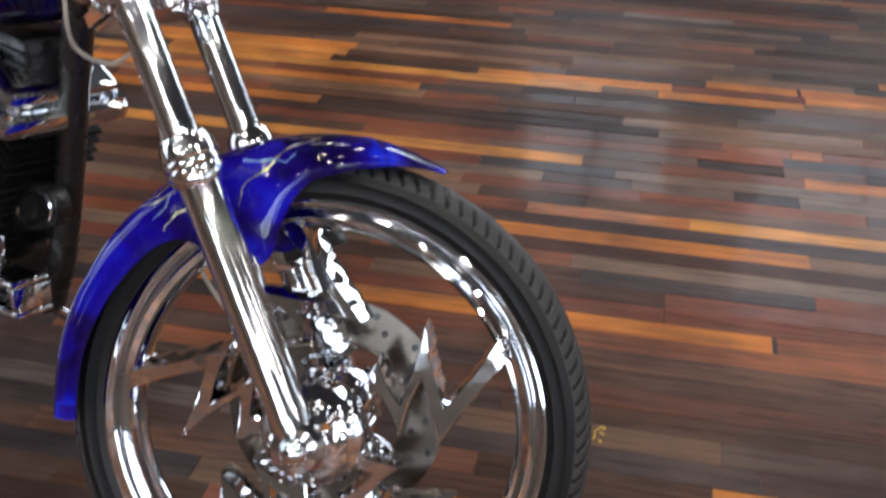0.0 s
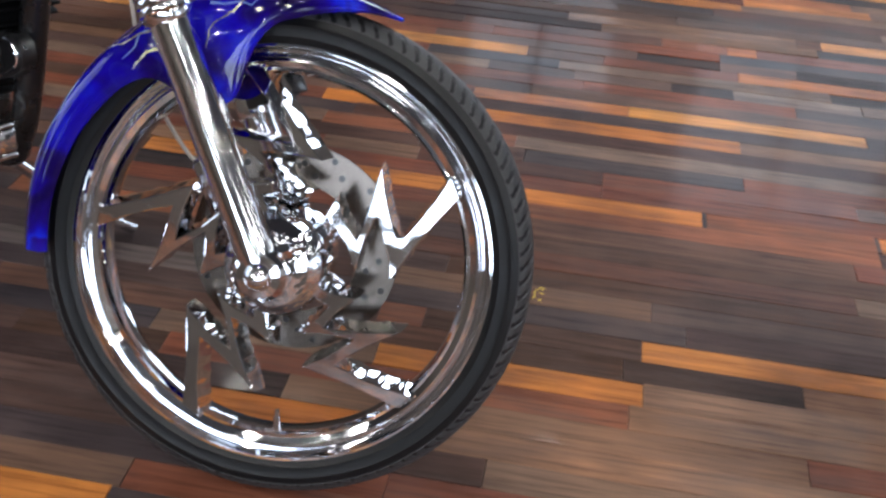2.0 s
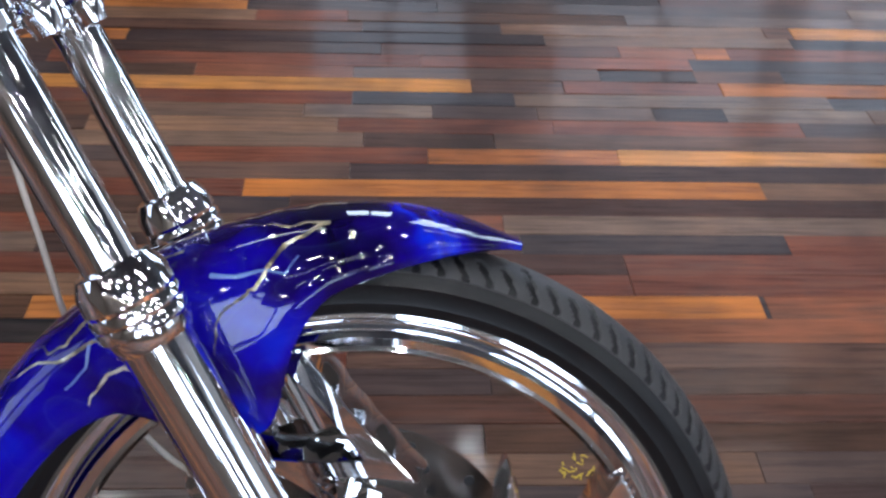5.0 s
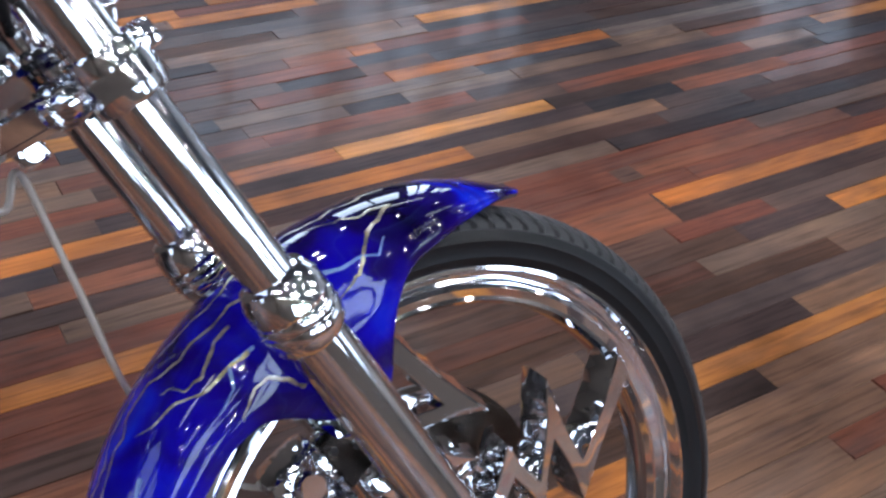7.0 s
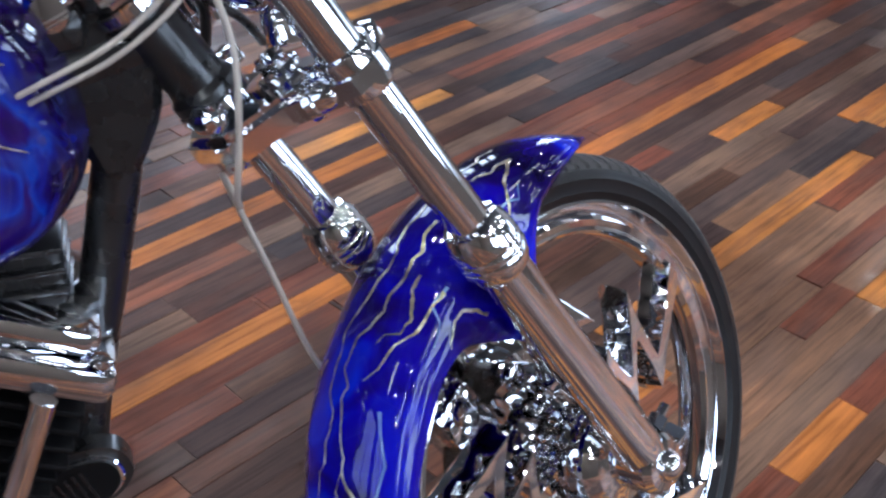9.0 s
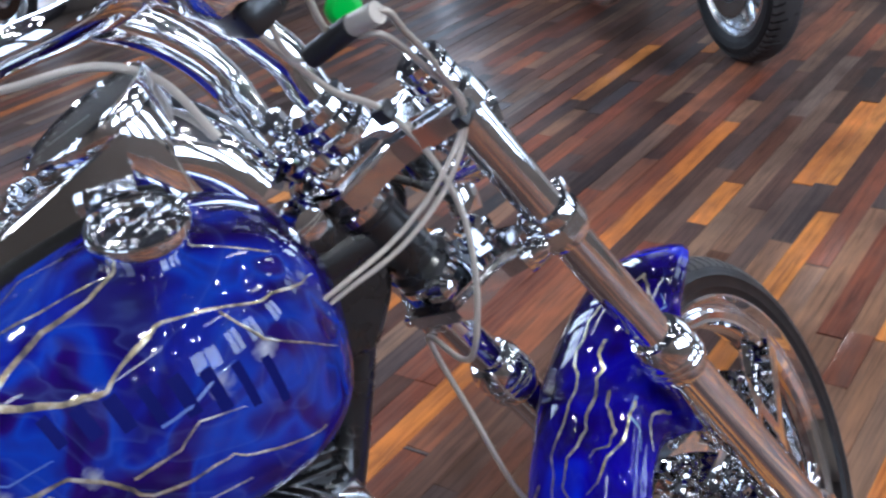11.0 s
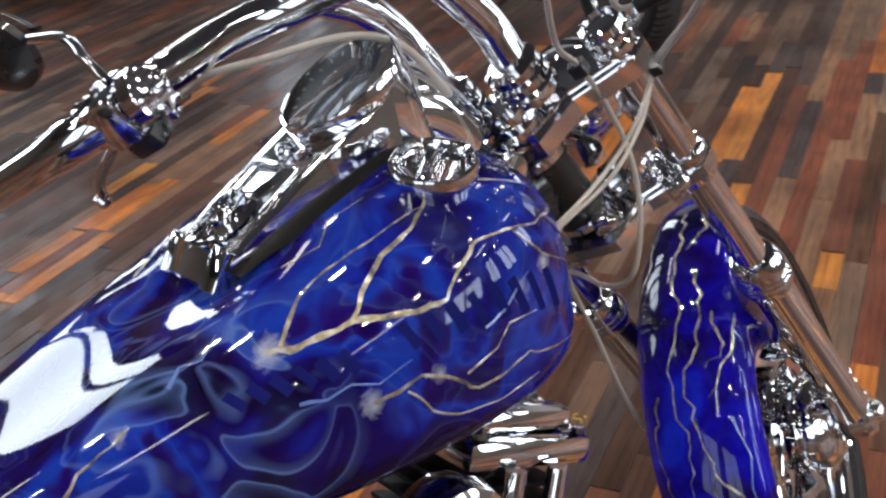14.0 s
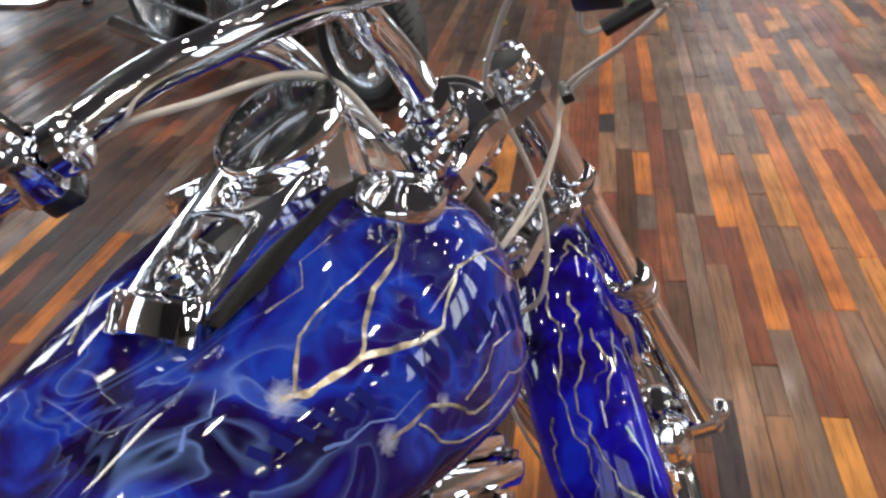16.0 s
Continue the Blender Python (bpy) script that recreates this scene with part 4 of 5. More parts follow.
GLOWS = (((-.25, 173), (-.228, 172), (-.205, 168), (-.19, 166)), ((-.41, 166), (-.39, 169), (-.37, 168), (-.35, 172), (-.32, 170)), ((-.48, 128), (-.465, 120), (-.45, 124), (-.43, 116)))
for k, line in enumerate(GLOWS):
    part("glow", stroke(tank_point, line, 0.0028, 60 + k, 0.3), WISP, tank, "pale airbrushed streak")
for x0, x1, a0, a1, n in ((-.457, -.357, 151, 161, 6), (-.326, -.155, 162, 174, 8)):
    for k in range(n):
        t = (k + 0.5) / n
        x, a = between(x0, x1, t), between(a0, a1, t)
        part("bar", stroke(tank_point, ((x - .004, a - 5), (x, a), (x + .004, a + 5)), 0.010 if k % 3 else 0.008, 80, 0.0, 0.0), NAVY, tank, "dark navy painted bar")


def tank_top(x, y):
    """Height of the tank's top over a place beside the middle."""
    a = 90.0
    for _ in range(60):
        a += 0.75 * (1 if tank_point(x, a).y > y else -1)
    return tank_point(x, a).z


for s in (-1, 1):
    at = Matrix.Translation((-0.220, s * 0.126, 0.957)) @ Matrix.Rotation(radians(-17 * s), 4, "X") @ Matrix.Rotation(radians(-2), 4, "Y")
    cap = part("fuel_cap", lathe([(0.034, -0.032), (0.0355, -0.012), (0.0375, -0.008), (0.0375, 0.002), (0.0365, 0.0045), (0.0345, 0.005), (0.0328, 0.004), (0.0316, 0.0), (0.0308, -0.003), (0.0295, -0.0045), (0.028, -0.005), (0.026, -0.005), (0.0, -0.005)], 56), CHROME, tank, "dished chrome fuel cap", at)
    part("grip_bar", box(-0.0300, 0.0300, -0.0055, 0.0055, -0.0055, 0.002, 0.002), CHROME, cap, at=at @ Matrix.Rotation(radians(35), 4, "Z"))


# leather strip and chrome dash on the middle of the tank
def strip_height(y):
    """A padded edge that swells beside the dash."""
    return 0.009 * max(0.0, 1 - (max(0.0, abs(y) - 0.059) / 0.011) ** 2) ** 0.5 - 0.001


for s in (-1, 1):
    rows = [[Vector((x, s * y, tank_top(x, y) + strip_height(y))) for y in np.linspace(0.047, 0.0705, 14) * (1.0 if x > -0.33 else 1.0 + 1.2 * (x + 0.33))] for x in np.linspace(-0.384, -0.185, 24)]
    part("dash_strip", sheet(rows if s < 0 else [row[::-1] for row in rows]), LEATHER, bike, "black leather strip down the tank")


DASH_TILT = radians(-27.9)


def dash_line(x):
    """Height of the dash's flat sloping top, and of its rounded nose."""
    if x < -0.160:
        return 0.917 + 0.52 * (x + 0.388)
    return 0.917 + 0.52 * 0.228 - 0.10 * ((x + 0.160) / 0.045) ** 2 + 0.012 * math.sin(math.pi * (x + 0.160) / 0.045)


def dash_body():
    """A long chrome housing: upright flat sides, flat sloping top with a sunk tray, rounded nose."""
    xs = [-0.388, -0.386, -0.3782, -0.378] + [between(-0.3779, -0.2981, k / 6) for k in range(7)] + [-0.298, -0.2978] + [between(-0.29, -0.205, k / 8) for k in range(9)]
    rows = []
    for x in xs:
        half = table(x, [(-0.388, 0.053), (-0.30, 0.057), (-0.24, 0.062), (-0.19, 0.062), (-0.15, 0.052), (-0.115, 0.030)])
        low = tank_top(max(min(x, -0.13), -0.388), 0.05) - 0.004
        top = max(dash_line(x) - (0.0015 if x == -0.388 else 0.0), low + 0.004)
        sunk = 0.013 if -0.3785 < x < -0.2979 else 0.0
        row = [Vector((x, -half, between(low, top - 0.003, k / 5))) for k in range(6)]
        row += [Vector((x, -half + 0.0012, top - 0.0009)), Vector((x, -half + 0.003, top))]
        row += [Vector((x, -0.0385, top)), Vector((x, -0.038, top - sunk)), Vector((x, -0.015, top - sunk)), Vector((x, 0.0, top - sunk))]
        rows.append(row + [Vector((p.x, -p.y, p.z)) for p in row[-2::-1]])
    bm = sheet(rows)
    bmesh.ops.holes_fill(bm, edges=[e for e in bm.edges if e.is_boundary])
    bmesh.ops.recalc_face_normals(bm, faces=bm.faces[:])
    return bm


dash = part("dash", dash_body(), CHROME, bike, "long chrome instrument dash")
gauge_at = Matrix.Translation((-0.214, -0.001, dash_line(-0.214))) @ Matrix.Rotation(radians(-29), 4, "Y")
part("gauge_bucket", lathe([(0.061, 0.0), (0.0605, -0.012), (0.058, -0.03), (0.053, -0.055), (0.046, -0.085), (0.04, -0.11)], 64), CHROME, dash, "round chrome gauge housing", gauge_at @ Matrix.Translation((0, 0, -0.0005)))
part("front_shroud", tube([(-0.20, 0, 0.985), (-0.165, 0, 0.975), (-0.135, 0, 0.955), (-0.11, 0, 0.925)], (0.052, 0.040), 40), CHROME, dash, "rounded chrome dash nose")
gauge = part("speedometer", lathe([(0.060, -0.012), (0.0605, 0.0), (0.0628, 0.002), (0.0634, 0.006), (0.0634, 0.0140), (0.0622, 0.0165), (0.0600, 0.0168), (0.0588, 0.0150), (0.0585, 0.004), (0.0, 0.004)], 64), CHROME, dash, "round speedometer, chrome bezel", gauge_at)
part("gauge_face", lathe([(0.0583, 0.0115), (0.0, 0.0115)], 48), FACE, gauge, at=gauge_at)
part("glass", lathe([(0.0, 0.0137), (0.05, 0.0137), (0.0585, 0.0137), (0.0586, 0.0147), (0.05, 0.0147), (0.0, 0.0147)], 48), GLASS, gauge, at=gauge_at)
part("needle", box(-0.005, 0.042, -0.0008, 0.0008, 0.0121, 0.0128, 0.0003), WHITE, gauge, at=gauge_at @ Matrix.Rotation(radians(150), 4, "Z"))
for k in range(17):
    part("tick", box(0.047, 0.052, -0.0005, 0.0005, 0.0117, 0.0122), WHITE, gauge, at=gauge_at @ Matrix.Rotation(radians(-30 + 15 * k), 4, "Z"))
win_at = Matrix.Translation((-0.338, 0, dash_line(-0.338))) @ Matrix.Rotation(DASH_TILT, 4, "Y")
for y in (-0.0405, 0.0405):
    part("rail", box(-0.046, 0.046, y - 0.0035, y + 0.0035, 0.0, 0.003, 0.001), CHROME, dash, "polished tray rim", win_at)
part("cross_rail", box(0.0445, 0.0495, -0.0365, 0.0365, 0.0, 0.003, 0.001), CHROME, dash, at=win_at)
part("recess_face", box(0.012, 0.043, -0.036, 0.036, -0.0125, -0.009), FACE, dash, "dark glassy recessed plate", win_at)
lip_line = [(-0.0525 - 0.006 * (1 - (k / 8) ** 2), 0.042 * k / 8) for k in range(-8, 9)]
lip = prism([(y, x) for x, y in lip_line] + [(y, x - 0.006) for x, y in lip_line[::-1]], -0.026, 0.006, 0.0024)
lip.transform(Matrix(((0, 0, 1, 0), (1, 0, 0, 0), (0, 1, 0, 0), (0, 0, 0, 1))))
bmesh.ops.recalc_face_normals(lip, faces=lip.faces[:])
lip_at = Matrix.Translation((-0.386, 0, 0.918)) @ Matrix.Rotation(radians(36), 4, "Y") @ Matrix.Translation((0.0525, 0, 0))
part("rear_lip", lip, CHROME, dash, "curved chrome rear lip", lip_at)
for y in (-0.046, 0.046):
    part("lip_post", box(-0.007, 0.007, -0.0085, 0.0085, -0.028, 0.009, 0.002, Matrix.Translation((-0.054, y, 0)) @ Matrix.Rotation(radians(-480 * y), 4, "Z")), CHROME, dash, at=lip_at)
knob_at = Matrix.Translation((-0.283, 0.006, dash_line(-0.283))) @ Matrix.Rotation(DASH_TILT, 4, "Y") @ Matrix.Rotation(radians(40), 4, "Z")
part("light_knob", merge(box(-0.013, 0.013, -0.006, 0.006, -0.001, 0.007, 0.003), lathe([(0.005, 0.0), (0.006, 0.009), (0.0, 0.011)], 16)), CAST, dash, at=knob_at)
sw_at = win_at @ Matrix.Translation((-0.012, 0.0, -0.011))
switch = part("ignition_switch", merge(lathe([(0.027, 0.0), (0.027, 0.012), (0.023, 0.017), (0.017, 0.017), (0.014, 0.012), (0.0, 0.012)], 32), box(-0.030, -0.012, -0.020, 0.020, 0.0, 0.014, 0.005)), CAST, dash, "chrome ignition switch", sw_at)
part("key_flap", merge(box(-0.021, 0.021, -0.009, 0.009, 0.010, 0.026, 0.006), lathe([(0.009, 0.02), (0.009, 0.028), (0.006, 0.030), (0.0, 0.030)], 20)), CAST, switch, at=sw_at @ Matrix.Rotation(radians(25), 4, "Z"))

# seat nose behind the tank
part("seat", merge(lathe([(0.0, 0.05), (0.06, 0.045), (0.10, 0.02), (0.105, 0.0), (0.09, -0.03), (0.0, -0.03)], 32)), LEATHER, bike, "black leather seat nose", Matrix.Translation((-0.74, 0, 0.80)) @ Matrix.Diagonal((1.3, 1.3, 1.0, 1.0)))

# handlebar
BAR = [(-0.20, 0.42, 1.012), (-0.195, 0.272, 1.018), (-0.145, 0.2, 1.006), (-0.085, 0.14, 0.985), (-0.055, 0.08, 0.965), (-0.052, 0.0, 0.958), (-0.08, -0.075, 0.964), (-0.14, -0.16, 0.980), (-0.2, -0.25, 0.986), (-0.235, -0.335, 0.977), (-0.262, -0.41, 0.964), (-0.28, -0.5, 0.945)]
bar = part("handlebar", tube(BAR, 0.0198, 24), CHROME, bike, "fat chrome handlebar swept back", STEER_BAR)
for s in (-1, 1):
    part("riser", tube([(-0.038, s * 0.04 - 0.006, 0.755), (-0.030, s * 0.042 - 0.004, 0.80), (-0.014 if s > 0 else -0.023, s * 0.046, 0.835), (-0.016 if s > 0 else -0.030, s * 0.046, 0.875), (-0.030 if s > 0 else -0.043, s * 0.047, 0.918), (-0.052 if s > 0 else -0.068, s * 0.056, 0.958)], 0.0185, 24), CHROME, bar, "curved chrome riser", STEER_BAR)
    part("riser_collar", lathe([(0.03, 0.742), (0.031, 0.746), (0.031, 0.755), (0.028, 0.758), (0.030, 0.761), (0.030, 0.769), (0.027, 0.772), (0.029, 0.775), (0.029, 0.783), (0.02, 0.788)], 28), CHROME, bar, at=STEER_BAR @ Matrix.Translation((-0.038, s * 0.04 - 0.006, 0.012)))
    d = (Vector(BAR[0]) - Vector(BAR[1])).normalized()
    a = Vector((-0.172, 0.238, 1.012)) if s > 0 else Vector((-0.212, -0.279, 0.984))
    if s < 0:
        d = (Vector((-0.262, -0.41, 0.964)) - a).normalized()
    if s > 0:
        part("bar_sleeve", tube([a + d * 0.06, a + d * 0.19], 0.0212, 24, straight=True), CHROME, bar, "polished bar sleeve", STEER_BAR)
    q = STEER_BAR @ Matrix.Translation(a - d * 0.015) @ d.to_track_quat("X", "Z").to_matrix().to_4x4()
    ctl = part("control_housing", merge(box(-0.022, 0.022, -0.026, 0.026, -0.028, 0.026, 0.008), lathe([(0.02, -0.05), (0.027, -0.048), (0.027, -0.032), (0.02, -0.03)], 28, "x"), lathe([(0.02, 0.024), (0.026, 0.026), (0.026, 0.034), (0.02, 0.036)], 28, "x")), CHROME, bar, "chrome control housing", q)
    part("switch_box", box(-0.02, 0.02, -0.016, 0.016, -0.05, -0.027, 0.006), BLACK, ctl, "black switch box", q)
    part("clamp_screw", lathe([(0.0, 0.03), (0.006, 0.03), (0.007, 0.024), (0.007, 0.0)], 12), CHROME, ctl, at=q)
    lv = a - d * 0.03
    bend = [lv, lv + Vector((0.04, 0, -0.012)), lv + Vector((0.058, s * 0.06, -0.03)), lv + Vector((0.062, s * 0.15, -0.045))]
    if s > 0:
        ball = Vector((-0.1446, 0.3789, 0.9187))
        bend = [lv, lv + Vector((0.03, 0.03, -0.02)), (lv + ball) / 2 + Vector((0.035, 0.01, 0.0)), ball + Vector((0.006, -0.02, 0.022)), ball]
    part("lever", tube(bend, (0.008, 0.006), 12), CHROME, ctl, "chrome hand lever", STEER_BAR)
    part("lever_ball", lathe([(0.0, -0.01), (0.007, -0.007), (0.01, 0.0), (0.007, 0.007), (0.0, 0.01)], 14), CHROME, ctl, at=STEER_BAR @ Matrix.Translation(bend[-1]))
    if s < 0:
        continue
    root = a - d * 0.035 + Vector((0, 0, 0.025))
    stem = [root, root + Vector((0.02, s * 0.02, 0.02)), root + Vector((0.06, s * 0.06, 0.035)), Vector((-0.085, s * 0.335, 1.085))]
    mir = part("mirror", tube(stem, 0.005, 12), CHROME, bar, "small round black mirror, chrome stem", STEER_BAR)
    part("mirror_head", lathe([(0.0, -0.012), (0.03, -0.010), (0.046, -0.002), (0.048, 0.006), (0.044, 0.008), (0.0, 0.008)], 32, "x"), BLACK, mir, at=STEER_BAR @ Matrix.Translation(stem[-1] + Vector((-0.008, s * 0.035, 0.005))))
perch_at = STEER_BAR @ Matrix.Translation((-0.112, 0.243, 0.962))
perch = part("clutch_perch", merge(box(-0.014, 0.014, -0.018, 0.018, -0.010, 0.010, 0.004), tube([(0, -0.016, 0), (0, -0.034, 0.004)], 0.0065, 14, straight=True)), CHROME, bar, "chrome clutch perch", perch_at)
part("perch_pin", lathe([(0.006, -0.014), (0.006, 0.014), (0.0, 0.015)], 14), CHROME, perch, at=perch_at)

# green tag on the bar
tag_at = STEER_BAR @ Matrix.Translation((-0.165, -0.272, 0.905)) @ Matrix.Rotation(radians(40), 4, "Z") @ Matrix.Rotation(radians(20), 4, "X")
tag = part("tag", lathe([(0.0, -0.0045), (0.007, -0.004), (0.010, -0.002), (0.011, 0.0), (0.010, 0.002), (0.007, 0.004), (0.0, 0.0045)], 32, "x"), GREEN, bar, "round green plastic tag", tag_at)
part("print", box(0.0041, 0.0047, -0.005, 0.005, 0.001, 0.0035), WHITE, tag, at=tag_at @ Matrix.Rotation(radians(-35), 4, "X"))
part("tie", tube([(0, 0, 0.012), (0.004, 0.0, 0.04), (0.0, 0.004, 0.07), (-0.01, 0.0, 0.09)], 0.0018, 8), BLACK, tag, at=tag_at)

# cables
def cable(points, radius, label, name="cable", m=None, at=STEER_BAR):
    return part(name, tube(points, radius, 12, 10), m or CABLE, bike, label, at)


LOOPS = ([(-0.2, -0.262, 0.968), (-0.185, -0.254, 0.952), (-0.185, -0.242, 0.93), (-0.185, -0.234, 0.912), (-0.185, -0.234, 0.9), (-0.185, -0.247, 0.897), (-0.185, -0.285, 0.901), (-0.182, -0.309, 0.9), (-0.165, -0.295, 0.875), (-0.12, -0.2525, 0.821), (-0.050, -0.173, 0.735)],
         [(-0.2, -0.29, 0.962), (-0.185, -0.28, 0.936), (-0.185, -0.272, 0.915), (-0.185, -0.271, 0.903), (-0.185, -0.286, 0.895), (-0.178, -0.294, 0.883), (-0.125, -0.25, 0.825), (-0.041, -0.172, 0.735)])
for k, loop in enumerate(LOOPS):
    o = 0.009 * k
    cable(loop + [(-0.085 + o, -0.142, 0.712 - o), (-0.13, -0.11, 0.706 - o), (-0.179, -0.078 + o, 0.715 - o), (-0.24, -0.03 + o, 0.73 - o)], 0.0021, "grey braided throttle cable")
boot = part("cable_boot", tube([(-0.186, -0.247, 0.897), (-0.186, -0.288, 0.902)], 0.0072, 16, straight=True), GRIP, bike, "black rubber cable boot", STEER_BAR)
part("sleeve", tube([(-0.186, -0.2885, 0.902), (-0.186, -0.309, 0.902)], 0.0066, 16, straight=True), CABLE, boot, "grey cable sleeve", STEER_BAR)
part("cable_clip", box(-0.012, 0.012, -0.006, 0.006, -0.006, 0.006, 0.002), BLACK, bike, "black cable clip", STEER_BAR @ Matrix.Translation((-0.046, -0.172, 0.735)))
cable([(-0.19, -0.22, 0.985), (-0.13, -0.165, 0.90), (-0.08, -0.12, 0.82), (-0.043, -0.106, 0.765), (-0.036, -0.10, 0.70), (-0.055, -0.095, 0.64), (-0.09, -0.078, 0.587), (-0.115, -0.045, 0.54), (-0.10, 0.0, 0.515), (-0.072, 0.05, 0.522), (-0.095, 0.068, 0.42), (-0.122, 0.085, 0.30), (-0.11, 0.10, 0.18), (-0.07, 0.1, 0.12)], 0.0028, "clear-coated braided brake hose", "brake_hose")
part("cable_clip", box(-0.008, 0.008, -0.008, 0.008, -0.008, 0.008, 0.002), BLACK, bike, "black cable clip", STEER_BAR @ Matrix.Translation((-0.042, -0.104, 0.762)))
cable([(-0.112, 0.215, 0.966), (-0.118, 0.16, 0.974), (-0.125, 0.09, 0.965), (-0.11, 0.02, 0.94), (-0.10, -0.01, 0.90), (-0.11, -0.02, 0.84)], 0.0036, "grey braided clutch cable")
cable([(0.01, -0.02, 0.60), (-0.01, -0.05, 0.64), (-0.03, -0.03, 0.70), (-0.05, -0.02, 0.73)], 0.004, "black wiring loom", m=BLACK)
cable([(-0.01, 0.04, 0.61), (0.0, 0.0, 0.66), (-0.03, 0.02, 0.71)], 0.005, "black wiring loom", m=BLACK)

# frame
frame_part = part("frame", tube([(-0.035, 0, 0.80), (-0.066, 0.006, 0.68), (-0.104, 0.018, 0.54), (-0.134, 0.022, 0.40), (-0.162, 0.022, 0.31), (-0.23, 0.02, 0.255), (-0.62, 0, 0.24)], 0.0212, 20), BLACK, bike, "gloss black single downtube frame")
part("backbone", tube([(-0.01, 0, 0.86), (-0.12, 0, 0.83), (-0.3, 0, 0.79), (-0.62, 0, 0.74)], 0.026, 20), BLACK, frame_part)
part("gusset", prism([(-0.075, 0.905), (-0.035, 0.92), (0.004, 0.86), (-0.004, 0.80), (-0.03, 0.75), (-0.06, 0.75), (-0.085, 0.82)], -0.022, 0.022, 0.008), BLACK, frame_part)
regulator = part("regulator", box(-0.18, -0.10, -0.042, 0.042, 0.57, 0.71, 0.008), BLACK, frame_part, "black finned regulator")
for k in range(8):
    part("fin", box(-0.184, -0.098, -0.052, 0.052, 0.58 + 0.018 * k, 0.585 + 0.018 * k, 0.0015), BLACK, regulator)
part("neck_bolt", lathe([(0.0, -0.02), (0.014, -0.018), (0.019, -0.006), (0.019, 0.008)], 20, "y"), CHROME, frame_part, "round chrome cover", Matrix.Translation((-0.075, -0.03, 0.895)))
part("neck_shroud", box(-0.115, -0.05, -0.045, 0.045, 0.862, 0.90, 0.014), BLACK, frame_part, "black plastic neck shroud")
part("rear_stays", merge(tube([(-0.62, 0.02, 0.74), (-0.75, 0.1, 0.5), (-0.8, 0.11, 0.3)], 0.014, 14), tube([(-0.62, -0.02, 0.74), (-0.75, -0.1, 0.5), (-0.8, -0.11, 0.3)], 0.014, 14)), BLACK, frame_part)

# engine
FIN = material("black cast fins", (0.004, 0.004, 0.0045), 0.5, 0.0)
shader(FIN).inputs["Specular IOR Level"].default_value = 0.15
engine = part("engine", merge(lathe([(0.0, -0.09), (0.11, -0.085), (0.125, -0.07), (0.125, 0.07), (0.11, 0.085), (0.0, 0.09)], 40, "y")), BLACK, bike, "black crankcase of V-twin engine", Matrix.Translation((-0.385, 0, 0.30)))
part("gear_cover", merge(lathe([(0.0, -0.125), (0.05, -0.122), (0.075, -0.11), (0.085, -0.085), (0.0, -0.085)], 36, "y")), CHROME, engine, at=Matrix.Translation((-0.345, 0, 0.29)))
for lean, ahead in ((24, 1), (-24, -1)):
    m = Matrix.Translation((-0.305 - 0.02 * (ahead < 0), 0, 0.28)) @ Matrix.Rotation(radians(lean), 4, "Y")
    cyl = part("cylinder", lathe([(0.05, 0.08), (0.05, 0.36)], 32), FIN, engine, "black finned cylinder", m)
    for k in range(13):
        z = 0.12 + 0.018 * k
        wide = 0.062 if k < 9 else 0.068
        part("fin", box(-wide, wide, -wide - 0.004, wide + 0.004, z, z + 0.006, 0.002), FIN, cyl, at=m)
    rocker = part("rocker_box", merge(box(-0.082, 0.082, -0.098, 0.098, 0.365, 0.398, 0.012), box(-0.062, 0.062, -0.085, 0.085, 0.398, 0.424, 0.012)), CHROME, engine, "chrome rocker box", m)
    for x, y in ((-0.065, -0.085), (0.065, -0.085), (-0.065, 0.085), (0.065, 0.085)):
        part("bolt", lathe([(0.008, 0.398), (0.008, 0.404), (0.0, 0.405)], 8), CHROME, rocker, at=m @ Matrix.Translation((x, y, 0)))
    for x in (-0.028, 0.028):
        part("pushrod_tube", tube([(x, -0.108, 0.02), (x, -0.104, 0.37)], 0.011, 16, straight=True), CHROME, engine, at=m)
air = Matrix.Translation((-0.28, -0.13, 0.62)) @ Matrix.Rotation(radians(90), 4, "X")
cleaner = part("air_cleaner", lathe([(0.0, 0.03), (0.035, 0.028), (0.055, 0.018), (0.06, 0.0), (0.055, -0.03), (0.0, -0.03)], 40), CHROME, bike, "round chrome air cleaner", air)
part("cover_bolt", lathe([(0.012, 0.033), (0.012, 0.04), (0.0, 0.041)], 12), CHROME, cleaner, at=air)
# the horn: oval body with polished rim, grille bars and badge
oval = [(0.108 * math.copysign(abs(math.cos(a)) ** 0.6, math.cos(a)), 0.036 * math.copysign(abs(math.sin(a)) ** 0.8, math.sin(a))) for a in (2 * math.pi * k / 40 for k in range(40))]
horn_at = Matrix.Translation((-0.180, 0.004, 0.440)) @ Matrix.Rotation(radians(-21), 4, "Y")
horn = part("horn_cover", prism(oval, -0.028, -0.004), BLACK, bike, "black oval cover with polished rim", horn_at)
part("rim_trim", prism([(x * 0.93, z * 0.88) for x, z in oval], -0.034, -0.028, 0.002), CHROME, horn, at=horn_at)
part("inlay", prism([(x * 0.89, z * 0.79) for x, z in oval], -0.0365, -0.034), FIN, horn, at=horn_at)
for k in range(-9, 10):
    tall = 0.017 if abs(k) > 3 else 0.007
    for z in ((0.0,) if abs(k) > 3 else (0.016, -0.016)):
        part("grille_bar", box(0.0075 * k - 0.0012, 0.0075 * k + 0.0012, -0.0385, -0.0366, z - tall, z + tall), BLACK, horn, at=horn_at)
